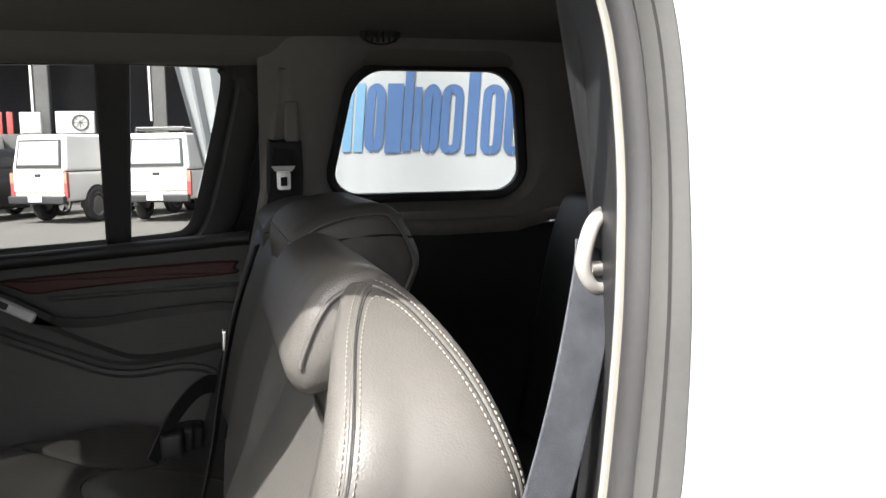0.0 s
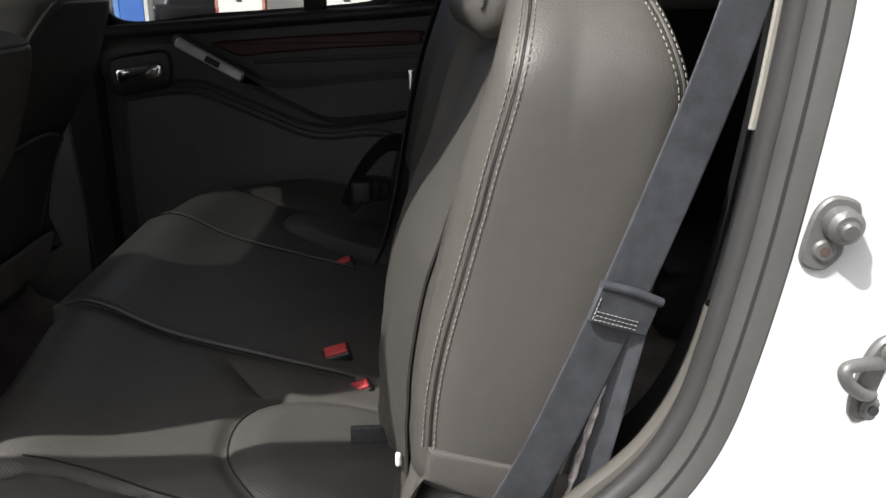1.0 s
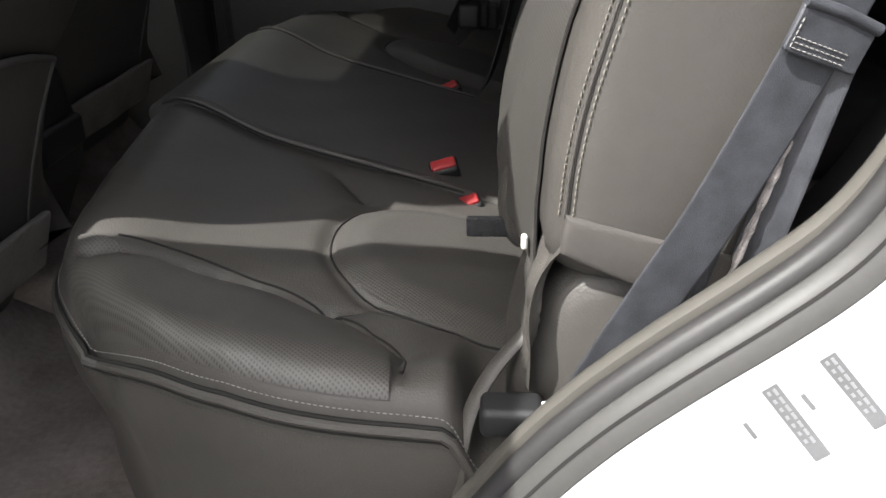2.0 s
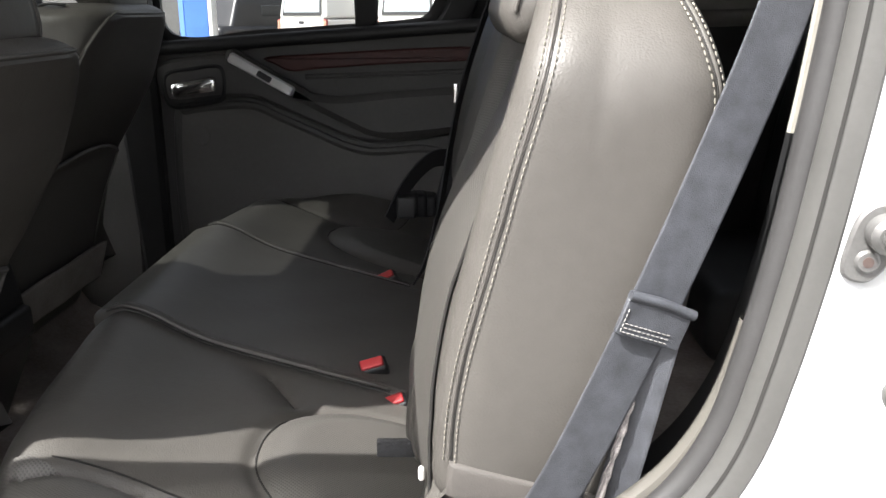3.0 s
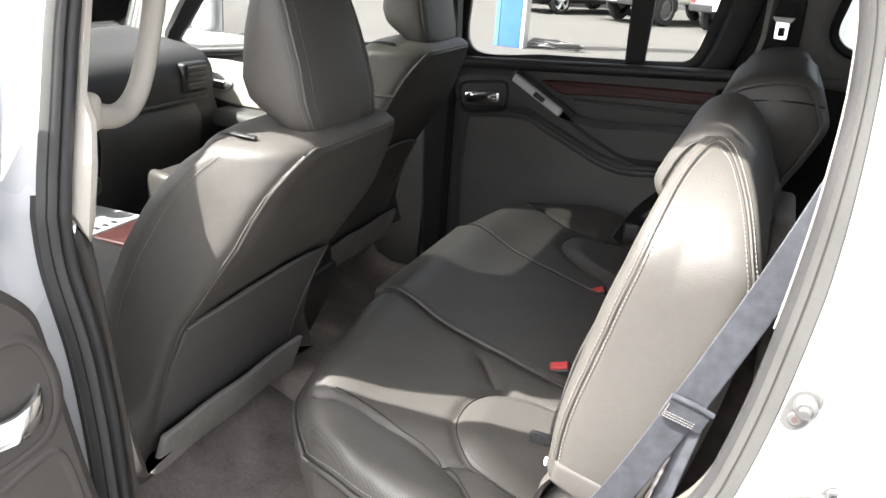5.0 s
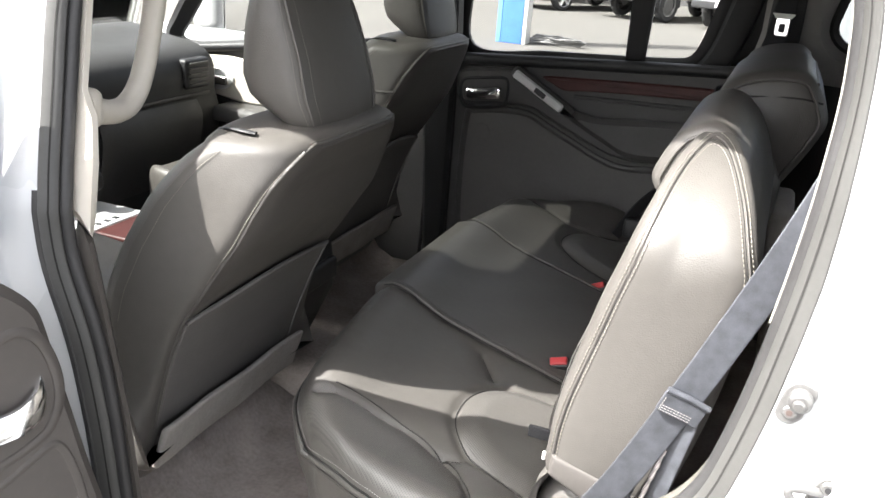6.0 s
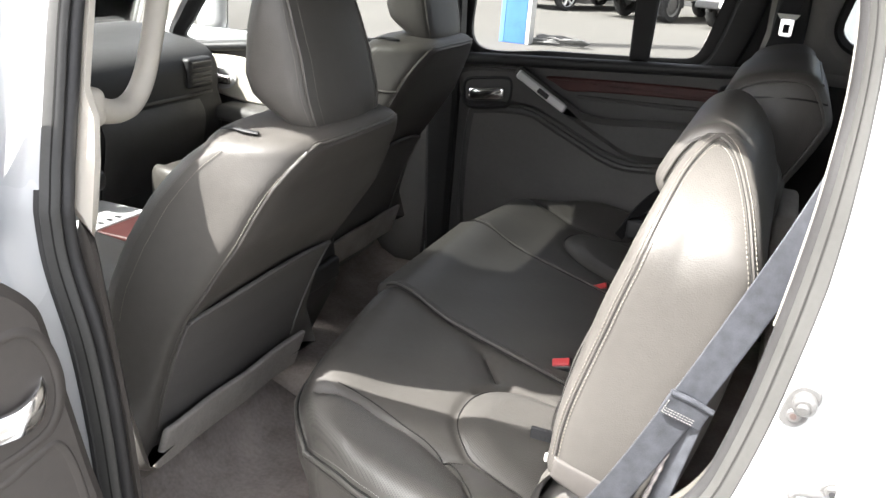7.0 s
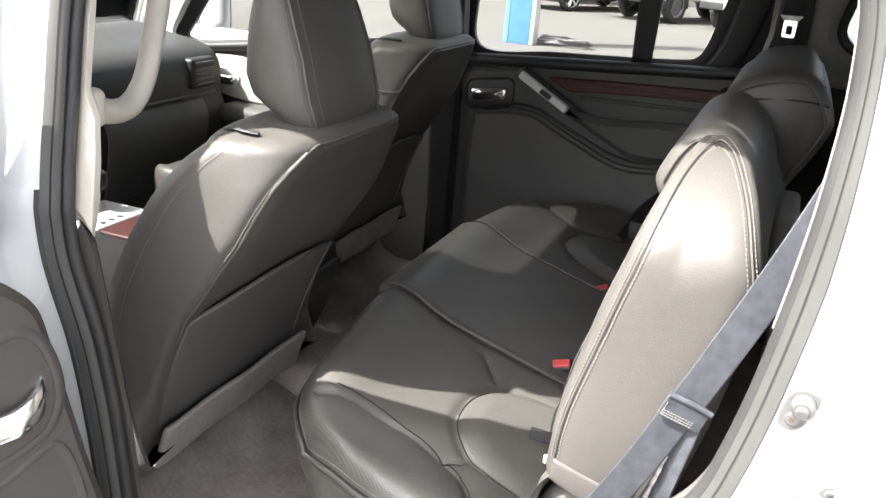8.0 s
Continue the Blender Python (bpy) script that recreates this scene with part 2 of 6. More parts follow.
def tube(path, r, k=8, closed=False, flat=1.0):
    """A round (or flattened) tube along a path."""
    p = np.array(path, float)
    n = len(p)
    t = np.roll(p, -1, 0) - np.roll(p, 1, 0) if closed else np.gradient(p, axis=0)
    t /= np.maximum(np.linalg.norm(t, axis=1, keepdims=True), 1e-9)
    side = np.cross(t[0], (0, 0, 1) if abs(t[0][2]) < 0.9 else (0, 1, 0))
    pts, faces = [], []
    radii = r if np.ndim(r) else np.full(n, r)
    for i in range(n):
        side = side - t[i] * (side @ t[i])
        side /= np.linalg.norm(side)
        up = np.cross(t[i], side)
        for j in range(k):
            a = 2 * math.pi * j / k
            pts.append(p[i] + radii[i] * (math.cos(a) * side + flat * math.sin(a) * up))
    for i in range(n if closed else n - 1):
        for j in range(k):
            a, b = i * k, ((i + 1) % n) * k
            faces.append((a + j, a + (j + 1) % k, b + (j + 1) % k, b + j))
    if not closed:
        faces += [tuple(reversed(range(k))), tuple(range((n - 1) * k, n * k))]
    return pts, faces


def loft(loops, closed=True, caps=False, around=False):
    """Faces between successive loops of equal length."""
    n = len(loops[0])
    pts = [tuple(p) for loop in loops for p in loop]
    faces = []
    rows = len(loops)
    for i in range(rows if around else rows - 1):
        for j in range(n if closed else n - 1):
            a, b = i * n, ((i + 1) % rows) * n
            faces.append((a + j, a + (j + 1) % n, b + (j + 1) % n, b + j))
    if caps:
        for start in (0, (rows - 1) * n):
            mid = len(pts)
            pts.append(tuple(np.mean(pts[start:start + n], axis=0)))
            faces += [(start + j, start + (j + 1) % n, mid) for j in range(n)]
    return pts, faces


def normals2(loop):
    """Outward unit normals of a closed plane loop."""
    p = np.array(loop, float)
    t = np.roll(p, -1, 0) - np.roll(p, 1, 0)
    nrm = np.stack([t[:, 1], -t[:, 0]], 1)
    nrm /= np.maximum(np.linalg.norm(nrm, axis=1, keepdims=True), 1e-9)
    area = 0.5 * np.sum(p[:, 0] * np.roll(p[:, 1], -1) - np.roll(p[:, 0], -1) * p[:, 1])
    return nrm if area > 0 else -nrm


def pillow(outline, y0, y1, r, mid=6, bulge=0.006, shape=None):
    """An upholstered body: an outline in x and z, carried from y0 to y1, with edges rounded by r."""
    p = np.array(outline, float)
    nrm, c = normals2(p), np.array(outline, float).mean(0)
    inner = p - nrm * r
    for _ in range(40):
        inner = 0.5 * inner + 0.25 * (np.roll(inner, 1, 0) + np.roll(inner, -1, 0))
    loops = []

    def add(q, y):
        loops.append(np.stack([q[:, 0], np.full(len(q), y), q[:, 1]], 1))

    for s, y, sign in ((0, y0, 1), (1, y1, -1)):
        rows = []
        for f in (0.08, 0.25, 0.45, 0.65, 0.85):
            rows.append((c + (inner - c) * f, y - sign * bulge * (1 - f * f)))
        for a in (0, 22, 45, 67, 90):
            rows.append((p + (inner - p) * (1 - math.sin(radians(a))), y + sign * r * (1 - math.cos(radians(a)))))
        if s == 0:
            for row in rows:
                add(*row)
            for y2 in np.linspace(y0 + r, y1 - r, mid + 2)[1:-1]:
                add(p, y2)
        else:
            for row in reversed(rows):
                add(*row)
    pts, faces = loft(loops, caps=True)
    pts = np.array(pts)
    if shape is not None:
        pts = shape(pts)
    return pts, faces


def prism(outline, lo, hi, place, bevel=0.004):
    """A plate: an outline (u, v) with thickness from lo to hi; place(u, v, w) gives the world point."""
    p = np.array(outline, float)
    nrm = normals2(p)
    loops = []
    for w, q in ((lo, p - nrm * bevel), (lo + bevel, p), (hi - bevel, p), (hi, p - nrm * bevel)):
        loops.append([place(u, v, w) for u, v in q])
    n = len(p)
    pts, faces = loft(loops)
    faces += [tuple(range(n)), tuple(range(3 * n, 4 * n))]
    return pts, faces


def rrect(u0, v0, u1, v1, r, k=5):
    """A rounded rectangle's loop."""
    out = []
    for cu, cv, a0 in ((u1 - r, v1 - r, 0), (u0 + r, v1 - r, 90), (u0 + r, v0 + r, 180), (u1 - r, v0 + r, 270)):
        for i in range(k + 1):
            a = radians(a0 + 90 * i / k)
            out.append((cu + r * math.cos(a), cv + r * math.sin(a)))
    return out


def stitches(path, length=0.0030, gap=0.0016, r=0.0007):
    """A row of thread stitches along a path."""
    p = even(path, length + gap)
    shapes = []
    for a, b in zip(p[:-1], p[1:]):
        e = a + (b - a) * length / (length + gap)
        mid = (a + e) / 2
        shapes.append(tube([a, mid, e], np.array([r * 0.5, r, r * 0.5]), 4))
    return join(*shapes)


def ribbon(path, across, width, thick=0.0014, ribs=0):
    """A flat strap along a path, as wide as across says."""
    p = np.array(path, float)
    t = np.gradient(p, axis=0)
    t /= np.linalg.norm(t, axis=1, keepdims=True)
    a = np.array(across, float) * np.ones_like(p)
    a -= t * (a * t).sum(1, keepdims=True)
    a /= np.linalg.norm(a, axis=1, keepdims=True)
    n = np.cross(t, a)
    loops = []
    face = [(u, 1.0 if (k % 2) else 0.55) for k, u in enumerate(np.linspace(-0.97, 0.97, 2 * ribs + 1))] if ribs else [(-0.96, 1), (-0.5, 1), (0, 1), (0.5, 1), (0.96, 1)]
    prof = [(-1, -0.2)] + [(u, -v) for u, v in face] + [(1, -0.2), (1, 0.2)] + [(u, v) for u, v in reversed(face)] + [(-1, 0.2)]
    for i in range(len(p)):
        loops.append([p[i] + a[i] * u * width / 2 + n[i] * v * thick / 2 for u, v in prof])
    return loft(loops, caps=True)


def cylinder(a, b, r, k=20, bevel=0.0):
    a, b = np.array(a, float), np.array(b, float)
    d = (b - a) / np.linalg.norm(b - a)
    if bevel:
        return tube([a + d * 1e-5, a + d * bevel, b - d * bevel, b - d * 1e-5], np.array([r - bevel, r, r, r - bevel]), k)
    return tube([a, b], r, k)


# ---- the ground and the yard outside ----
GROUND_Z = -0.15


def yard():
    n = 24
    pts, faces = [], []
    for i in range(n + 1):
        for j in range(n + 1):
            x, y = (i / n - 0.5), (j / n - 0.5)
            pts.append((x * abs(x) * 4000, y * abs(y) * 4000 + 5, GROUND_Z))
    for i in range(n):
        for j in range(n):
            a = i * (n + 1) + j
            faces.append((a, a + 1, a + n + 2, a + n + 1))
    ground = part("ground", (pts, faces), CONCRETE)
    tagged(ground, "pale sunlit concrete yard with faint stains", "ground", kind="structure")


def wheel(parent, centre, axis, r, w, rim_mat, spokes=5):
    """A road wheel: tyre with a hollow, rim and spokes."""
    c, a = np.array(centre, float), np.array(axis, float)
    a /= np.linalg.norm(a)
    up = np.array((0, 0, 1.0))
    side = np.cross(a, up)

    def ring(rad, off, k=32):
        return [c + a * off + rad * (math.cos(2 * math.pi * i / k) * side + math.sin(2 * math.pi * i / k) * up) for i in range(k)]

    tyre = part("tyre", loft([ring(r * 0.66, w / 2), ring(r * 0.9, w / 2), ring(r, w * 0.3), ring(r, -w * 0.3), ring(r * 0.9, -w / 2), ring(r * 0.66, -w / 2)], around=True), TYRE)
    under(parent, tyre)
    rim = loft([ring(r * 0.66, w * 0.5), ring(r * 0.62, w * 0.3), ring(r * 0.62, -w * 0.4), ring(r * 0.66, -w * 0.5)])
    shapes = [rim, tube([c + a * w * 0.1, c + a * w * 0.42], r * 0.16, 12)]
    for i in range(spokes):
        t = 2 * math.pi * i / spokes + 0.3
        d = math.cos(t) * side + math.sin(t) * up
        shapes.append(tube([c + a * w * 0.36 + d * r * 0.1, c + a * w * 0.34 + d * r * 0.64], np.array([r * 0.11, r * 0.15]), 8, flat=0.6))
    piece("rim", join(*shapes), rim_mat, parent)


def parked_pickup(at, turn, rack):
    """A white pickup with a canopy over its bed, its tailgate toward the camera."""
    base = thing("pickup", at, "white pickup truck with a white canopy, parked on the concrete yard", "pickup truck", "parked pickups")
    base.rotation_euler = (0, 0, turn)
    base.scale = (1.0, 1.0, 1.2)
    def p(name, shape, mat, label="", parent=base):
        ob = part(name, shape, mat, parent, label)
        return ob

    p("body", rbox((-0.84, 0, 0.45), (0.84, 5.0, 1.02), 0.06, (6, 14, 3)), VAN_WHITE)
    p("tailgate", rbox((-0.74, -0.03, 0.62), (0.74, 0.02, 1.06), 0.02, (3, 1, 2)), VAN_WHITE, "white steel tailgate")
    p("tailgate_handle", rbox((-0.09, -0.045, 0.93), (0.09, -0.025, 0.99), 0.008, (2, 1, 1)), PLASTIC_DARK)

    def canopy_shape(q):
        q = q.copy()
        f = np.clip((q[:, 2] - 1.04) / 0.72, 0, 1)
        q[:, 0] *= 1 - 0.13 * f
        q[:, 1] += 0.13 * f * (q[:, 1] < 1.0)
        return q

    p("canopy", rbox((-0.82, 0.0, 1.04), (0.82, 2.15, 1.76), 0.07, (6, 8, 6), canopy_shape), VAN_WHITE, "white fibreglass canopy")

    def glass_shape(q):
        q = q.copy()
        f = np.clip((q[:, 2] - 1.04) / 0.72, 0, 1)
        q[:, 0] *= 1 - 0.1 * f
        q[:, 1] += 0.125 * f
        return q

    frame_pts = rbox((-0.68, -0.03, 1.10), (0.68, 0.0, 1.66), 0.012, (4, 1, 4), glass_shape)
    p("rear_window_frame", frame_pts, PLASTIC_DARK)
    p("rear_window", rbox((-0.62, -0.045, 1.16), (0.62, -0.02, 1.62), 0.01, (4, 1, 4), glass_shape), CAR_GLASS)
    p("cab", rbox((-0.8, 2.2, 1.0), (0.8, 3.7, 1.66), 0.14, (6, 6, 5), canopy_shape), VAN_WHITE)
    p("bumper", rbox((-0.82, -0.16, 0.40), (0.82, -0.02, 0.56), 0.03, (6, 1, 1)), PLASTIC_DARK)
    p("number_plate", rbox((-0.2, -0.175, 0.44), (0.2, -0.155, 0.60), 0.006, (1, 1, 1)), VAN_WHITE)
    for s in (-1, 1):
        lamp = p("tail_lamp", rbox((s * 0.79 - 0.055, -0.03, 0.52), (s * 0.79 + 0.055, 0.05, 1.02), 0.015, (1, 1, 2)), RED_DULL)
        part("indicator", rbox((s * 0.79 - 0.05, -0.036, 0.80), (s * 0.79 + 0.05, -0.02, 1.0), 0.006, (1, 1, 1)), AMBER, lamp)
    for x in (-0.765, 0.765):
        for y in (0.95, 4.0):
            hub = part("wheel", cylinder((x - 0.1, y, 0.36), (x + 0.1, y, 0.36), 0.13, 16), STEEL, base)
            k = 28
            rings = []
            for rad, off in ((0.24, 0.11), (0.33, 0.11), (0.36, 0.07), (0.36, -0.07), (0.33, -0.11), (0.24, -0.11)):
                rings.append([(x + off, y + rad * math.cos(2 * math.pi * i / k), 0.36 + rad * math.sin(2 * math.pi * i / k)) for i in range(k)])
            part("tyre", loft(rings, around=True), TYRE, hub)
            rings = []
            for rad, off in ((0.24, 0.1), (0.2, 0.07), (0.12, 0.1)):
                rings.append([(x + math.copysign(off, x), y + rad * math.cos(2 * math.pi * i / k), 0.36 + rad * math.sin(2 * math.pi * i / k)) for i in range(k)])
            part("rim", loft(rings, caps=False), STEEL, hub)
            # dark half-disc on the body side stands for the shade in the arch
            arch = [(y + 0.43 * math.cos(a), 0.36 + 0.40 * math.sin(a)) for a in np.linspace(-0.15, math.pi + 0.15, 18)]
            part("arch_shade", prism(arch, 0.70, 0.848, lambda u, v, w, s=math.copysign(1.0, x): (s * w, u, v), 0.004), TYRE, base)
    if rack:
        for s in (-0.55, 0.55):
            p("rack_rail", tube([(s, 0.25, 1.84), (s, 2.1, 1.84)], 0.025, 8), STEEL)
        for y in (0.35, 0.95, 1.55, 2.05):
            p("rack_bar", tube([(-0.6, y, 1.86), (-0.6, y, 1.76), (-0.6, y, 1.87), (0.6, y, 1.87), (0.6, y, 1.76)], 0.02, 8), STEEL)
    return base


def black_car(at, turn):
    base = thing("car", at, "black off-road car with alloy wheels, parked on the yard", "car")
    base.rotation_euler = (0, 0, turn)

    def cab(q):
        q = q.copy()
        f = np.clip((q[:, 2] - 0.95) / 0.85, 0, 1)
        q[:, 1] = q[:, 1] * (1 - 0.2 * f)
        q[:, 0] *= 1 - 0.12 * f
        return q

    part("body", rbox((-0.86, -2.3, 0.28), (0.86, 2.3, 1.08), 0.16, (6, 16, 4)), CAR_BLACK, base)
    part("cabin", rbox((-0.8, -1.9, 0.95), (0.8, 1.2, 1.80), 0.12, (5, 10, 5), cab), CAR_BLACK, base)
    for s in (-1, 1):
        for y0, y1 in ((-0.75, 0.0), (0.05, 0.75)):
            part("side_window", rbox((s * 0.74 - 0.02, y0, 1.14), (s * 0.74 + 0.02, y1, 1.58), 0.02, (1, 3, 2)), DARK_PANE, base)
        for y in (-1.4, 1.4):
            x = s * 0.82
            k = 28
            hub = part("wheel", cylinder((x - 0.08, y, 0.33), (x + 0.08, y, 0.33), 0.06, 14), SILVER, base)
            rings = []
            for rad, off in ((0.235, 0.1), (0.31, 0.1), (0.335, 0.06), (0.335, -0.06), (0.31, -0.1), (0.235, -0.1)):
                rings.append([(x + off, y + rad * math.cos(2 * math.pi * i / k), 0.335 + rad * math.sin(2 * math.pi * i / k)) for i in range(k)])
            part("tyre", loft(rings, around=True), TYRE, hub)
            spokes = []
            for i in range(5):
                a = 2 * math.pi * i / 5 + 0.4
                spokes.append(tube([(x + s * 0.085, y + 0.03 * math.cos(a), 0.335 + 0.03 * math.sin(a)), (x + s * 0.09, y + 0.23 * math.cos(a), 0.335 + 0.23 * math.sin(a))], np.array([0.045, 0.05]), 8, flat=0.5))
            rim = [[(x + s * off, y + rad * math.cos(2 * math.pi * i / k), 0.335 + rad * math.sin(2 * math.pi * i / k)) for i in range(k)] for rad, off in ((0.235, 0.1), (0.22, 0.06))]
            part("rim", join(loft(rim), *spokes), SILVER, hub)
    return base


def far_shed():
    base = thing("shed", (0, 34, GROUND_Z), "long open shed with a dark interior and grey columns", "building")
    # near-black wall colour stands for the shade inside the open shed
    piece("wall", rbox((-40, 36, GROUND_Z), (34, 36.4, 8.0), 0.02, (8, 1, 2)), SHED_DARK, base, "back wall with the shed's inner shade put in its colour")
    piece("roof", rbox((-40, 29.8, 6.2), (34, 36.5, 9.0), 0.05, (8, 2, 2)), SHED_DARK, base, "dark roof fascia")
    for x in (-27, -23.3, -19.6, -15.9, -12.2, -8.7, -5.15, -1.45, 2.2, 5.9, 9.6, 13.3):
        column = piece("column", rbox((x, 30.2, GROUND_Z), (x + 0.48, 30.65, 6.2), 0.03, (1, 1, 3)), SHED_LIGHT, base)
        piece("edge_trim", rbox((x - 0.08, 30.15, 2.6), (x - 0.004, 30.3, 6.2), 0.01, (1, 1, 2)), VAN_WHITE, column)
    low = part("low_wall", rbox((-14, 29.4, GROUND_Z), (12, 29.75, 2.17), 0.02, (6, 1, 2)), SHED_LIGHT)
    tagged(low, "low grey wall in front of the shed columns", "wall", kind="structure")
    air = thing("air_conditioner", (-3.8, 29.6, 2.17), "white air conditioner unit standing on the low wall", "air conditioner")
    piece("casing", rbox((-4.40, 29.4, 2.174), (-3.22, 29.75, 2.90), 0.04, (2, 1, 2)), VAN_WHITE, air)
    ring = [(-3.65 + 0.24 * math.cos(a), 29.39, 2.54 + 0.24 * math.sin(a)) for a in np.linspace(0, 2 * math.pi, 25)[:-1]]
    piece("fan_ring", tube(ring, 0.035, 8, closed=True), STEEL, air)
    for k in range(4):
        piece("fan_bar", tube([(-3.65 - 0.22 * math.cos(k * 0.785), 29.385, 2.54 - 0.22 * math.sin(k * 0.785)), (-3.65 + 0.22 * math.cos(k * 0.785), 29.385, 2.54 + 0.22 * math.sin(k * 0.785))], 0.012, 6), STEEL, air)
    box = thing("cabinet", (-5.15, 29.6, 2.17), "white metal cabinet standing on the low wall", "cabinet")
    piece("body", rbox((-5.47, 29.42, 2.174), (-4.84, 29.75, 2.87), 0.03, (2, 1, 2)), VAN_WHITE, box)
    piece("door", rbox((-5.42, 29.405, 2.22), (-4.89, 29.418, 2.83), 0.005, (1, 1, 1)), VAN_WHITE, box)
    for x0, x1, mat, word in ((-6.27, -5.99, RED_DULL, "red"), (-5.86, -5.68, RED_DULL, "red"), (-6.77, -6.35, SHED_LIGHT, "grey")):
        sign = thing("panel", ((x0 + x1) / 2, 29.6, 2.17), word + " painted panel leaning on the low wall", "panel")
        piece("board", rbox((x0, 29.5, 2.174), (x1, 29.56, 2.88), 0.01, (1, 1, 1)), mat, sign)


def white_van(at):
    base = thing("van", at, "white van seen behind the black car", "van")

    def taper(q):
        q = q.copy()
        f = np.clip((q[:, 2] - 1.2) / 1.1, 0, 1)
        q[:, 0] *= 1 - 0.1 * f
        q[:, 1] = q[:, 1] * (1 - 0.06 * f)
        return q

    body = part("body", rbox((-0.86, -2.3, 0.35), (0.86, 2.3, 2.32), 0.14, (6, 10, 6), taper), VAN_WHITE, base)
    part("rear_window", rbox((-0.66, -2.235, 1.50), (0.66, -2.17, 2.02), 0.02, (3, 1, 3), taper), DARK_PANE, body)
    for s in (-1, 1):
        part("side_window", rbox((s * 0.81 - 0.02, 0.6, 1.45), (s * 0.81 + 0.02, 1.7, 1.98), 0.02, (1, 3, 3), taper), DARK_PANE, body)
        for y in (-1.45, 1.45):
            wheel(base, Vector(at) + Vector((s * 0.76, y, 0.34)), (s, 0, 0), 0.34, 0.2, STEEL)


def yard_post():
    x, y = -3.83, 13.7
    base = thing("post", (x, y, GROUND_Z), "square blue steel post with a pale edge", "post")
    piece("shaft", rbox((x - 0.16, y - 0.19, GROUND_Z), (x + 0.22, y + 0.12, 4.6), 0.012, (1, 1, 6)), BLUE_PAINT, base)
    piece("edge_strip", rbox((x + 0.224, y - 0.19, GROUND_Z), (x + 0.29, y + 0.1, 4.6), 0.01, (1, 1, 4)), VAN_WHITE, base, "pale edge strip")
    # left face: the sunlight on it is put into a lighter blue
    piece("edge_strip", rbox((x - 0.25, y - 0.19, GROUND_Z), (x - 0.164, y + 0.1, 4.6), 0.01, (1, 1, 4)), BLUE_SUNLIT, base, "blue edge with sunlight put in its colour")
    rng = random.Random(4)
    coil = thing("cable_coil", (x + 0.6, y + 0.3, GROUND_Z), "loose coil of grey cable lying on the concrete", "cable")
    pts = []
    for i in range(90):
        a = i * 0.33
        r = 0.28 + 0.1 * math.sin(i * 0.7) + rng.uniform(-0.02, 0.02)
        pts.append((x + 0.75 + 1.3 * r * math.cos(a), y + 0.2 + 0.6 * r * math.sin(a), GROUND_Z + 0.03 + 0.0012 * i + 0.02 * rng.random()))
    piece("cable", tube(spline(pts, 220), 0.016, 6), STEEL, coil)


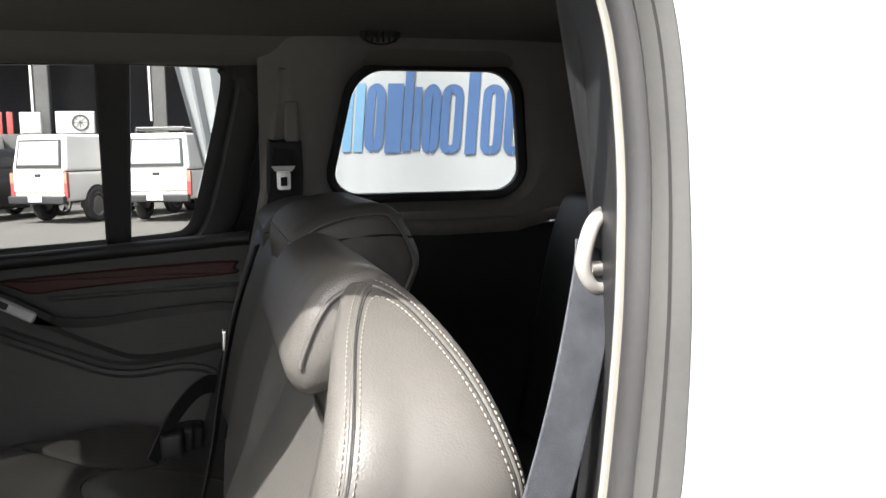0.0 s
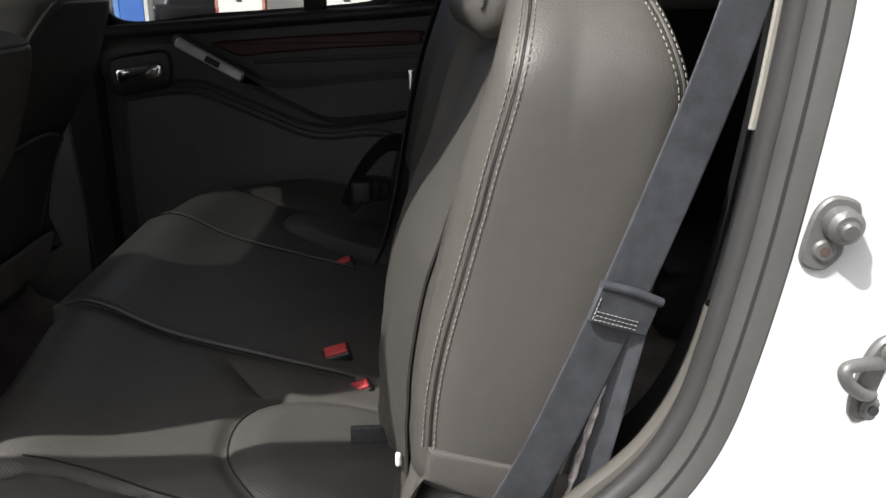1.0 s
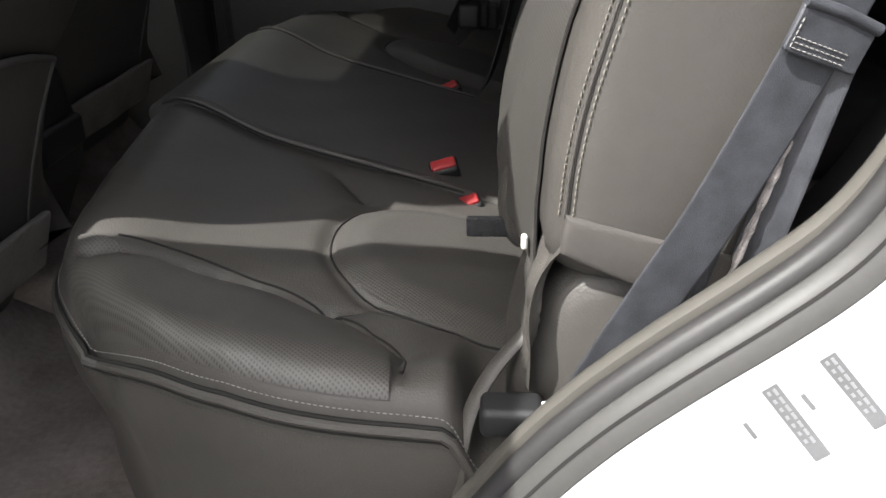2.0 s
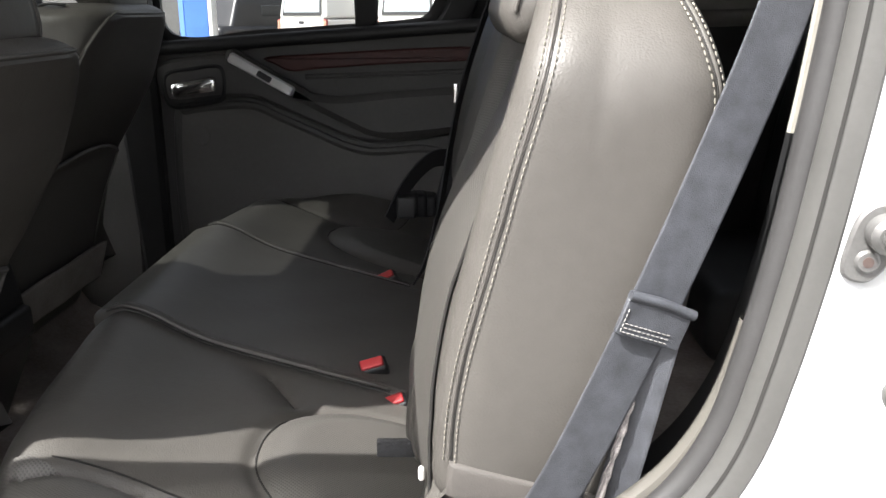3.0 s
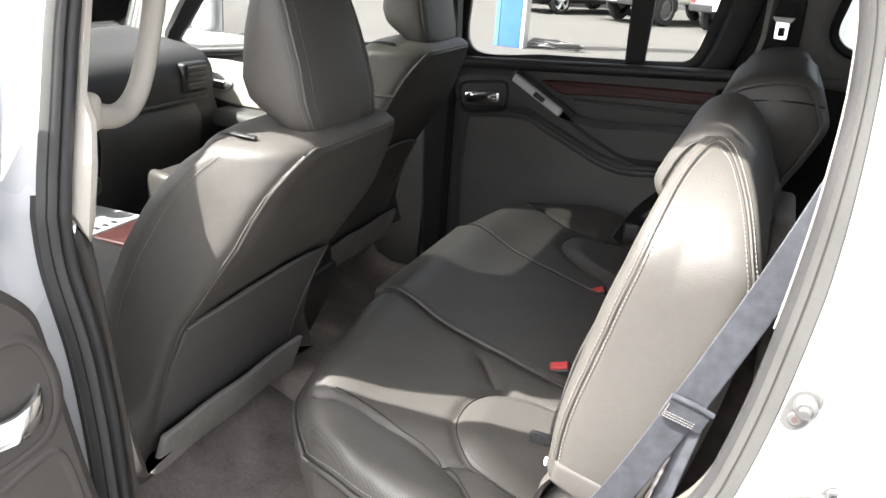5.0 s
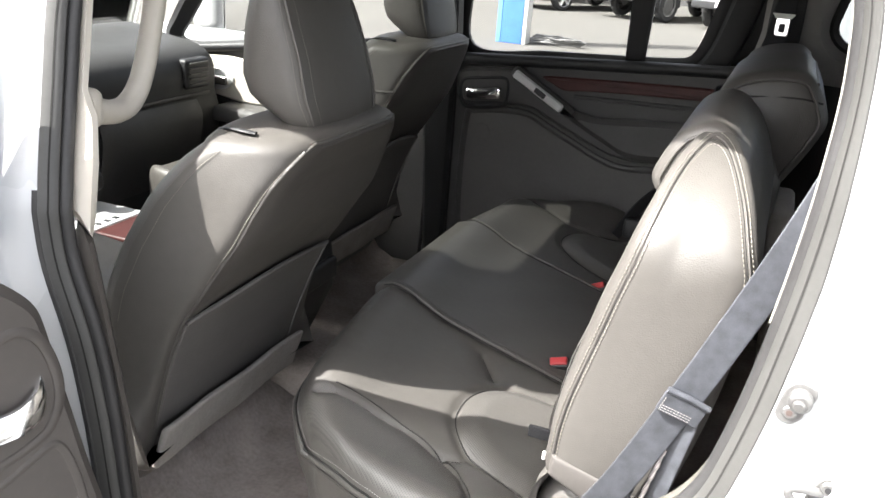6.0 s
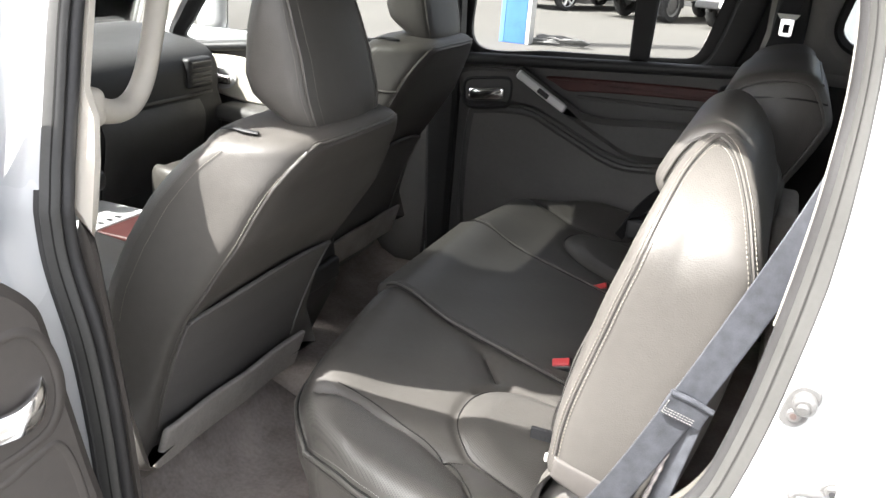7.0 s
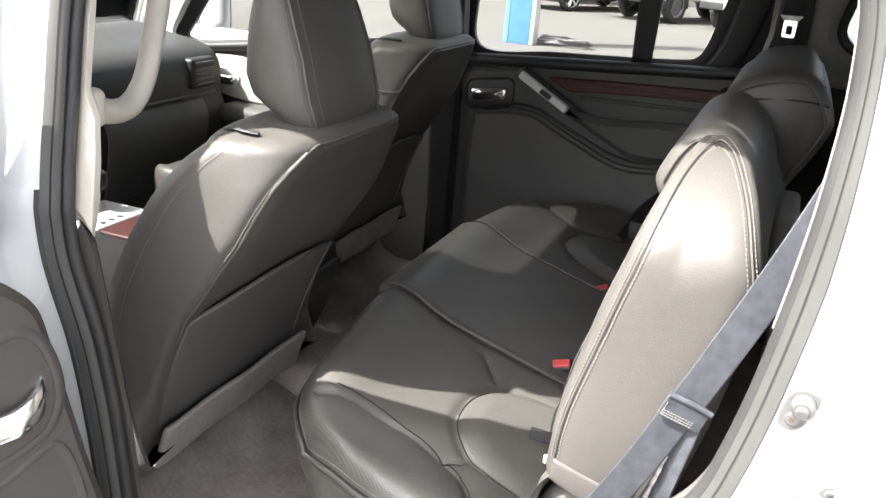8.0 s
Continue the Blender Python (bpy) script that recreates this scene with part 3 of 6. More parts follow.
def banner():
    """A white vinyl banner with broad blue strokes, gathered at its edge."""
    base = thing("banner", (1.7, 5.0, GROUND_Z), "white vinyl banner with bold blue rounded print, gathered at one edge", "banner")
    n, m = 120, 20
    pts, faces = [], []
    for i in range(n + 1):
        f = i / n
        for j in range(m + 1):
            g = j / m
            x = 0.145 + 3.2 * f
            gather = math.exp(-f * 9)
            x += 0.342 * gather * (1 - g)
            y = 5.0 + 0.05 * gather * math.sin(f * 130) + 0.012 * math.sin(7 * x)
            pts.append((x, y, 1.02 + 1.5 * g + 0.01 * math.sin(9 * x)))
    for i in range(n):
        for j in range(m):
            a = i * (m + 1) + j
            faces.append((a, a + 1, a + m + 2, a + m + 1))
    back = [(p[0], p[1] + 0.006, p[2]) for p in pts]
    sheet = piece("sheet", (pts, faces), VINYL, base)
    piece("backing", (back, faces), VINYL, base)
    # the print: flat upright strokes and rounded rings of the print's sizes, no letters
    def stroke(path, w, k):
        path = even(spline(path, 40), 0.008) if len(path) > 2 else np.array(path, float)
        d = np.gradient(path, axis=0)
        d /= np.linalg.norm(d, axis=1)[:, None]
        nrm = np.stack([-d[:, 1], d[:, 0]], 1) * w / 2
        outline = np.concatenate([path + nrm, (path - nrm)[::-1]])
        lean = lambda u, v, t: (u + 0.088 * (v - 1.43), 4.992 - t + 0.012 * math.sin(7 * u) - 0.0003 * k, v)
        pts = [lean(u, v, t) for t in (0.0, 0.001) for u, v in outline]
        n = len(path)
        faces = []
        for q in range(n - 1):
            a, b, c, e = q, q + 1, 2 * n - 2 - q, 2 * n - 1 - q
            faces.append((a + 2 * n, b + 2 * n, c + 2 * n, e + 2 * n))
        for q in range(2 * n):
            faces.append((q, (q + 1) % (2 * n), (q + 1) % (2 * n) + 2 * n, q + 2 * n))
        return pts, faces

    def ring_stroke(x, w, z0, z1, s, k):
        """A closed rounded loop."""
        a, b, c, d = x + s / 2, x + w - s / 2, z0 + s / 2, z1 - s / 2
        m = (a + b) / 2
        return stroke([(m, c), (a + 0.012, c + 0.012), (a, c + 0.06), (a, d - 0.06), (a + 0.012, d - 0.012), (m, d), (b - 0.012, d - 0.012), (b, d - 0.06), (b, c + 0.06), (b - 0.012, c + 0.012), (m, c)], s, k)

    cells = [("bars", 1.263, 0.128), ("ring", 1.401, 0.122), ("bars", 1.535, 0.104), ("tall", 1.648, 0.118), ("ring", 1.780, 0.116), ("ring", 1.906, 0.146), ("post", 2.072, 0.10), ("ring", 2.186, 0.142), ("ring", 2.346, 0.14), ("bars", 2.50, 0.12), ("ring", 2.64, 0.14)]
    for k, (form, x, w) in enumerate(cells):
        lo = 1.443 - 0.032 * (x - 1.4)
        hi, s = 1.880, 0.056
        if form == "bars":
            shapes = [stroke([(x + s / 2, lo), (x + s / 2, hi)], s, k), stroke([(x + w - s / 2, lo), (x + w - s / 2, hi)], s, k)]
        elif form == "tall":
            shapes = [stroke([(x + s / 2, lo + 0.01), (x + s / 2, hi + 0.14)], s, k), stroke([(x + w - 0.025, lo + 0.02), (x + w - 0.025, hi - 0.02)], 0.05, k)]
        elif form == "post":
            shapes = [stroke([(x + s / 2 + 0.02, lo), (x + s / 2 + 0.02, hi + 0.14)], s + 0.02, k)]
        else:
            shapes = [ring_stroke(x, w, lo, hi, s, k)]
        piece("print_stroke", join(*shapes), SKY_INK if k == 0 else BLUE_INK, sheet, smooth=False)
    for x in (0.55, 3.3):
        piece("banner_pole", cylinder((x, 5.05, GROUND_Z), (x, 5.05, 2.6), 0.02, 10), STEEL, base)


yard()
far_shed()
white_van((-6.75, 27.2, GROUND_Z))
black_car((-5.03, 23.62, GROUND_Z), radians(-34))
parked_pickup((-3.50, 21.2, GROUND_Z), radians(-34), False)
parked_pickup((-0.83, 20.6, GROUND_Z), radians(-20), True)
yard_post()
banner()

# ---- the car's shell round the rear door opening ----
car = thing("sport_utility_vehicle", (0.3, 0.86, 0.3), "white sport utility vehicle body with an open rear door", "car")

OPENING = spline([(0.640, 1.592), (0.676, 1.530), (0.688, 1.450), (0.687, 1.360), (0.681, 1.280), (0.673, 1.210), (0.661, 1.130), (0.643, 1.052), (0.616, 1.000), (0.575, 0.960),
                  (0.520, 0.914), (0.475, 0.872), (0.430, 0.818), (0.365, 0.722), (0.292, 0.605), (0.17, 0.525), (0.02, 0.505), (-0.075, 0.525), (-0.105, 0.60),
                  (-0.121, 0.737), (-0.132, 0.867), (-0.151, 0.991), (-0.182, 1.100), (-0.189, 1.180), (-0.195, 1.227), (-0.203, 1.320), (-0.211, 1.425), (-0.207, 1.545), (-0.13, 1.632), (0.08, 1.645), (0.32, 1.612), (0.54, 1.606)], 220, True)
OPEN_N = normals2(OPENING)
# the lower rear of the opening carries a broad trim, so that the seal sits further out there
OPEN_GROW = 0.007 * np.clip((1.07 - OPENING[:, 1]) / 0.10, 0, 1) * np.clip((OPENING[:, 0] - 0.25) / 0.1, 0, 1)


def opening_at(out, y, top_in=0.0, grow=1.0):
    """A loop round the door opening, out from its edge, leaning in with the roof."""
    narrow = 0.007 * np.clip((OPENING[:, 1] - 1.28) / 0.15, 0, 1) * np.clip((OPENING[:, 0] - 0.4) / 0.2, 0, 1) * min(1.0, max(0.0, (out - 0.005) / 0.018))
    q = OPENING + OPEN_N * (out + OPEN_GROW * grow - narrow)[:, None]
    lift = np.clip(OPEN_N[:, 1], 0, 1) * top_in * max(out, 0)
    lean = np.interp(q[:, 0], [0.3, 0.6], [0.27, 0.04]) * np.maximum(0.0, q[:, 1] - np.interp(q[:, 0], [0.3, 0.6], [1.17, 1.36]))
    return np.stack([q[:, 0], y + lift + lean, q[:, 1]], 1)


def round_opening(profile, top_in=0.0):
    """Carries a profile of (outward, y) round the door opening."""
    return loft([opening_at(out, y, top_in) for out, y in profile])


def along_opening(profile, chosen, grow=1.0):
    """Carries a profile along a stretch of the opening, given by its indices."""
    return loft([opening_at(out, y, 0.0, grow)[chosen] for out, y in profile], closed=False)


def shell():
    piece("door_jamb", round_opening([(0.016, 0.066), (0.0165, 0.054), (0.020, 0.0445), (0.026, 0.0415), (0.060, 0.0375), (0.086, 0.0340), (0.092, 0.0305), (0.097, 0.021), (0.101, -0.002), (0.105, -0.012)]), PAINT, car, "glossy white painted door jamb")
    piece("side_skin", round_opening([(0.105, -0.012), (0.110, -0.018), (0.120, -0.021), (0.15, -0.023), (0.21, -0.02), (0.28, 0.0)], 1.6), PAINT, car, "white outer panel")
    # the door seal: a bulb toward the cabin, a groove and a broad outer lip
    piece("seal_bulb", round_opening([(0.012, 0.0800), (0.004, 0.0795), (-0.001, 0.0775), (-0.0030, 0.0742), (-0.0033, 0.0705), (-0.0020, 0.0670), (0.0010, 0.0640), (0.0055, 0.0625), (0.008, 0.062)]), RUBBER, car, "ribbed grey rubber door seal")
    piece("seal_lip", round_opening([(0.0085, 0.0600), (0.0045, 0.0592), (0.0035, 0.0565), (0.0050, 0.0525), (0.0090, 0.0485), (0.0140, 0.0452), (0.0185, 0.0428), (0.0225, 0.0415), (0.0245, 0.0425), (0.0245, 0.045)]), RUBBER_PALE, car, "pale grey seal lip")
    # dark lines stand for the shade in the seal's grooves
    piece("seal_shade_line", round_opening([(0.0070, 0.0636), (0.0060, 0.0613), (0.0066, 0.0588)]), SEAM_SHADE, car, "groove between the seal ridges, its shade painted dark")
    piece("seal_shade_line", round_opening([(0.0100, 0.0484), (0.0096, 0.0474), (0.0115, 0.0462)]), SEAM_SHADE, car, "fine line along the seal lip")
    # beige trim inside the lower rear of the opening, cream edge strip above
    n = len(OPENING)
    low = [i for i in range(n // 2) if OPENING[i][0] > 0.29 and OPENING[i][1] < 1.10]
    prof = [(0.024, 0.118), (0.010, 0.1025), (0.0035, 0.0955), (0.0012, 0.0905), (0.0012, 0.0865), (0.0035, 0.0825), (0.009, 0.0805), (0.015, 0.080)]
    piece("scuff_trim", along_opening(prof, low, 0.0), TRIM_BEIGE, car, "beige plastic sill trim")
    top = [i for i in range(n // 2) if OPENING[i][1] > 1.214 and OPENING[i][0] > 0.5]
    prof = [(0.004, 0.0836), (-0.0028, 0.0832), (-0.0042, 0.0823), (-0.0041, 0.0810), (-0.0030, 0.0799), (0.002, 0.0795)]
    piece("opening_trim", along_opening(prof, top), TRIM_EDGE, car, "cream plastic edge trim")
    # dark liner added behind the seal of the rear edge, against light leaking past
    rear = [i for i in range(n // 2) if OPENING[i][0] > 0.26]
    piece("light_gap_liner", along_opening([(0.012, 0.066), (0.006, 0.079), (0.010, 0.095), (0.030, 0.150), (0.045, 0.205)], rear), PLASTIC_DARK, car, "added dark liner closing the light gap behind the door seal")


def near_pillars():
    # B pillar: cream above, dark brown below
    top = [(-0.186, 1.150), (-0.162, 1.128), (-0.152, 1.165), (-0.157, 1.23), (-0.168, 1.285), (-0.189, 1.318), (-0.198, 1.43), (-0.20, 1.56), (-0.26, 1.60), (-0.29, 1.45), (-0.26, 1.2)]
    place = lambda u, v, w: (u - 0.99 * w, 0.082 + w + 0.27 * max(0.0, v - 1.17), v - 0.16 * w)
    piece("pillar_trim", prism(top, 0.0, 0.05, place, 0.010), TRIM_CREAM, car, "cream plastic pillar trim")
    low = [(-0.186, 1.145), (-0.163, 1.124), (-0.158, 1.10), (-0.142, 1.0), (-0.122, 0.87), (-0.108, 0.72), (-0.098, 0.54), (-0.24, 0.54), (-0.25, 0.9)]
    piece("pillar_lower_trim", prism(low, 0.0, 0.05, place, 0.008), PLASTIC_BROWN, car, "brown plastic lower pillar trim")
    # dark scuff panel outside the seal, below the belt line
    n = len(OPENING)
    front = [i for i in range(n // 2, n) if OPENING[i][0] < -0.09 and 0.62 < OPENING[i][1] < 1.205]
    piece("scuff_panel", along_opening([(0.021, 0.0440), (0.024, 0.0402), (0.0305, 0.0396), (0.0325, 0.0412)], front), RUBBER, car, "dark scuff strip beside the seal")
    handle = thing("grab_handle", (-0.22, 0.16, 1.27), "cream moulded grab handle on the door pillar", "grab handle")
    path = spline([(-0.235, 0.155, 1.285), (-0.240, 0.190, 1.272), (-0.246, 0.228, 1.265), (-0.250, 0.262, 1.272), (-0.252, 0.290, 1.30), (-0.252, 0.313, 1.355), (-0.25, 0.330, 1.425), (-0.245, 0.330, 1.50), (-0.24, 0.30, 1.548), (-0.235, 0.25, 1.565), (-0.23, 0.20, 1.565)], 70)
    piece("grip", tube(path, 0.0205 + 0.003 * np.cos(np.linspace(0, 6.3, 70)), 16, flat=0.8), TRIM_CREAM, handle)
    piece("foot", rbox((-0.266, 0.145, 1.255), (-0.212, 0.178, 1.310), 0.014, (3, 3, 3)), TRIM_CREAM, handle)
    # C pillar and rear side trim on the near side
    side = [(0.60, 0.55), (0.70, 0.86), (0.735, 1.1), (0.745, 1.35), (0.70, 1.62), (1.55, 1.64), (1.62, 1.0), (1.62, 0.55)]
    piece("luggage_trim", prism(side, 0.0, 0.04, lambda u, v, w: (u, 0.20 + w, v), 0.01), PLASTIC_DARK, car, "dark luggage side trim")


def far_side():
    """The far rear side: pillar trim, quarter window and luggage side."""
    lean = lambda v: 1.69 - 0.30 * max(0.0, v - 1.27)

    def lp(u, v, w):
        return (u, lean(v) - w, v)

    win = np.array(rrect(0.749, 1.346, 1.208, 1.631, 0.062, 8))
    win[:, 0] += np.where(win[:, 0] < 0.98, 0.20, -0.17) * np.clip(win[:, 1] - 1.40, -0.02, 1)
    c = np.array((0.98, 1.47))

    def out_loop(u0, v0, u1, v1):
        res = []
        for q in win:
            d = q - c
            s = min((u1 - c[0]) / d[0] if d[0] > 1e-6 else 9e9, (u0 - c[0]) / d[0] if d[0] < -1e-6 else 9e9,
                    (v1 - c[1]) / d[1] if d[1] > 1e-6 else 9e9, (v0 - c[1]) / d[1] if d[1] < -1e-6 else 9e9)
            res.append(c + d * s)
        return np.array(res)

    def ring(offset):
        return win + normals2(win) * offset

    def at(loop, w):
        return [lp(u, v, w) for u, v in loop]

    big = out_loop(0.57, 1.265, 1.50, 1.76)
    trim = loft([at(big, 0.03), at(ring(0.085) * 0.6 + big * 0.4, 0.05), at(ring(0.075), 0.055), at(ring(0.046), 0.046), at(ring(0.028), 0.018), at(ring(0.020), 0.0)])
    piece("quarter_trim", trim, TRIM_GREY, car, "grey plastic trim round the quarter window")
    gasket = loft([at(ring(0.024), 0.0), at(ring(0.024), 0.012), at(ring(0.016), 0.016), at(ring(0.002), 0.008), at(ring(0.0), -0.006), at(ring(0.036), -0.01)], around=True)
    wq = thing("quarter_window", (0.98, 1.68, 1.3), "fixed rear quarter window with a black gasket", "window", kind="structure")
    piece("gasket", gasket, PLASTIC_DARK, wq, "black rubber gasket")
    n = len(win)
    pane = piece("pane", (at(win, -0.002), [tuple(range(n))]), GLASS, wq, "clear glass", smooth=False)
    pane.visible_shadow = False
    # sill roll under the window and dark luggage side below
    piece("trim_sill", tube([(0.58, 1.655, 1.262), (0.80, 1.645, 1.262), (1.0, 1.64, 1.258), (1.2, 1.64, 1.262), (1.34, 1.65, 1.30), (1.39, 1.64, 1.40)], 0.022, 10), TRIM_GREY, car)
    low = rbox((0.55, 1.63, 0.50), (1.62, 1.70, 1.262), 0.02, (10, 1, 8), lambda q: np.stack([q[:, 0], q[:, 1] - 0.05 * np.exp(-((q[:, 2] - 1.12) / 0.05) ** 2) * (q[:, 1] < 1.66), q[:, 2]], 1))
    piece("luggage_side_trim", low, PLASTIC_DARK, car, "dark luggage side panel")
    # rear pillar and tailgate
    piece("rear_pillar_trim", rbox((1.38, 1.35, 1.26), (1.60, 1.66, 1.76), 0.05, (4, 4, 8), lambda q: np.stack([q[:, 0] + 0.10 * (1.5 - q[:, 2]), q[:, 1] - 0.3 * np.maximum(0, q[:, 2] - 1.27), q[:, 2]], 1)), PLASTIC_GREY, car)
    piece("tailgate_trim", rbox((1.64, 0.15, 0.5), (1.70, 1.72, 1.25), 0.02, (1, 4, 4)), PLASTIC_DARK, car, "dark tailgate trim")
    # the pillar between door and quarter window
    pil = [(0.535, 1.20), (0.60, 1.20), (0.66, 1.30), (0.665, 1.45), (0.655, 1.635), (0.612, 1.635), (0.606, 1.60), (0.586, 1.45), (0.560, 1.31)]
    shut = [(0.435, 1.22), (0.46, 1.30), (0.50, 1.45), (0.525, 1.60), (0.53, 1.72), (0.70, 1.72), (0.735, 1.45), (0.72, 1.22)]
    piece("pillar_shell", prism(shut, -0.045, -0.03, lp, 0.003), PLASTIC_DARK, car, "dark inner side of the pillar")
    piece("pillar_cover", prism(pil, 0.02, 0.050, lp, 0.012), TRIM_GREY, car, "grey pillar cover")


def roof_and_floor():
    # roof with a sunroof opening over the front seats
    x0, x1, y0, y1 = -1.27, 1.72, 0.16, 1.60
    sx0, sx1, sy0, sy1 = -0.95, -0.36, 0.35, 1.02
    slabs = [(x0, sx0, y0, y1), (sx1, x1, y0, y1), (sx0, sx1, y0, sy0), (sx0, sx1, sy1, y1)]

    def crown(q):
        q = q.copy()
        mid = (q[:, 1] - 0.88) / 0.72
        q[:, 2] += -0.06 * mid**4 - 0.04 * np.maximum(0, np.abs(q[:, 0] - 0.2) - 0.8) ** 2
        return q

    liner = join(*[rbox((a, c, 1.735), (b, d, 1.76), 0.0, (10, 10, 1), crown) for a, b, c, d in slabs])
    piece("headliner", liner, LINER, car, "pale grey woven headliner")
    skin = join(*[rbox((a, c - 0.02, 1.785), (b, d + 0.02, 1.80), 0.0, (10, 10, 1), crown) for a, b, c, d in slabs])
    piece("roof_skin", skin, PAINT, car, "white roof panel")
    piece("sunroof_pane", rbox((sx0 - 0.02, sy0 - 0.02, 1.772), (sx1 + 0.02, sy1 + 0.02, 1.776), 0.0, (2, 2, 1)), GLASS_ROOF, car, "dark tinted sunroof glass", smooth=False)
    piece("headliner_edge", rbox((-0.9, 1.545, 1.64), (1.6, 1.625, 1.75), 0.03, (16, 2, 3), lambda q: np.stack([q[:, 0], q[:, 1] - 0.5 * (q[:, 2] - 1.64), q[:, 2]], 1)), LINER, car)
    piece("roof_rail", rbox((-0.9, 0.19, 1.61), (1.6, 0.26, 1.76), 0.02, (10, 1, 2)), LINER, car)
    # unseen rail, added to stop sun leaking in under the roof edge
    piece("sun_block_rail", rbox((-1.25, 0.10, 1.63), (-0.16, 0.22, 1.76), 0.03, (6, 2, 2)), PAINT, car)
    vent = thing("roof_grille", (0.83, 1.48, 1.69), "small oval dark grille in the headliner", "grille")
    oval = lambda s, dz: [(0.83 + 0.045 * s * math.cos(a), 1.487 - dz, 1.70 + 0.024 * s * math.sin(a)) for a in np.linspace(0, 2 * math.pi, 33)[:-1]]
    piece("rim", loft([oval(1.0, 0.0), oval(1.0, 0.008), oval(0.85, 0.01), oval(0.82, 0.0)]), PLASTIC_DARK, vent)
    for i in range(6):
        x = 0.798 + i * 0.0128
        piece("slat", rbox((x - 0.002, 1.474, 1.682), (x + 0.002, 1.484, 1.718), 0.001, (1, 1, 2)), PLASTIC_DARK, vent)
    # floor
    def floor_shape(q):
        q = q.copy()
        tunnel = np.exp(-((q[:, 1] - 0.87) / 0.16) ** 4)
        top = q[:, 2] > 0.5
        edge = np.clip((q[:, 1] - 0.66) / 0.12, 0, 1)
        rise = np.clip((-0.20 - 0.26 * edge - q[:, 0]) / 0.12, 0, 1)
        q[:, 2] += top * (0.125 * rise**2 * (3 - 2 * rise) + 0.06 * tunnel * (q[:, 0] < 0.3) + 0.004 * np.sin(q[:, 0] * 21 + 3) * np.sin(q[:, 1] * 17))
        return q
    piece("floor_carpet", rbox((-1.5, 0.13, 0.46), (1.66, 1.66, 0.52), 0.01, (60, 40, 1), floor_shape), CARPET, car, "taupe cut-pile floor carpet")
    piece("sill_plate", rbox((-0.14, 0.125, 0.50), (0.22, 0.20, 0.532), 0.008, (4, 2, 1)), PLASTIC_BROWN, car)
    # floor pan under the carpet, outer far side and luggage floor
    piece("body_panel", rbox((-1.5, 1.80, 0.22), (1.7, 1.83, 1.17), 0.01, (6, 1, 4)), PAINT, car)
    piece("windscreen", rbox((-1.49, 0.12, 1.12), (-1.48, 1.66, 1.77), 0.0, (1, 2, 2), lambda q: np.stack([q[:, 0] + 0.34 * (q[:, 2] - 1.12), q[:, 1], q[:, 2]], 1)), GLASS_FRONT, car, "clear windscreen glass", smooth=False)
    piece("front_window", rbox((-1.46, 0.10, 1.10), (-0.34, 0.105, 1.76), 0.0, (2, 1, 2)), GLASS_FRONT, car, "clear front window glass", smooth=False)
    piece("luggage_floor", rbox((0.72, 0.22, 0.52), (1.62, 1.64, 0.66), 0.02, (4, 4, 2)), CARPET, car)
    piece("body_panel", rbox((0.98, 0.0, 0.45), (1.72, 0.03, 1.20), 0.01, (4, 1, 4)), PAINT, car)
    piece("body_panel", rbox((-1.5, -0.01, 0.4), (-0.50, 0.03, 1.12), 0.01, (4, 1, 4)), PAINT, car)


def outer_body():
    """Underbody, bonnet, bumpers, rear glass and wheels that carry the car."""
    piece("underbody", rbox((-1.6, 0.06, 0.26), (1.72, 1.78, 0.44), 0.05, (6, 3, 1)), PLASTIC_DARK, car, "dark underbody")

    def slope(q):
        q = q.copy()
        f = np.clip((-1.5 - q[:, 0]) / 1.0, 0, 1)
        q[:, 2] -= 0.16 * f**2 * np.clip((q[:, 2] - 0.5) / 0.5, 0, 1)
        mid = (q[:, 1] - 0.9) / 0.9
        q[:, 0] += 0.22 * mid**2 * f
        return q

    piece("bonnet", rbox((-2.55, 0.0, 0.40), (-1.52, 1.80, 1.09), 0.10, (8, 8, 5), slope), PAINT, car, "white bonnet and wings")
    piece("bumper", rbox((-2.62, 0.10, 0.28), (-2.30, 1.70, 0.55), 0.08, (3, 8, 2), slope), PLASTIC_DARK, car)
    piece("bumper", rbox((1.70, 0.06, 0.34), (1.86, 1.76, 0.62), 0.06, (2, 8, 2)), PLASTIC_DARK, car)
    piece("tailgate", rbox((1.71, 0.06, 0.50), (1.76, 1.76, 1.24), 0.02, (1, 6, 4)), PAINT, car)
    piece("rear_window", rbox((1.70, 0.16, 1.25), (1.706, 1.64, 1.74), 0.0, (1, 2, 2)), GLASS_FRONT, car, "clear rear window glass", smooth=False)
    for x in (-1.90, 1.02):
        for y, side in ((0.14, -1), (1.66, 1)):
            wheel(car, (x, y, 0.22), (0, side, 0), 0.37, 0.24, SILVER)


outer_body()
shell()
near_pillars()
far_side()
roof_and_floor()


# ---- doors ----
def door_place(y, lean_from=1.24, lean=0.24):
    """Points of the far door: u along the car, v up, w into the cabin."""
    return lambda u, v, w: (u, y - w - lean * max(0.0, v - lean_from), v)


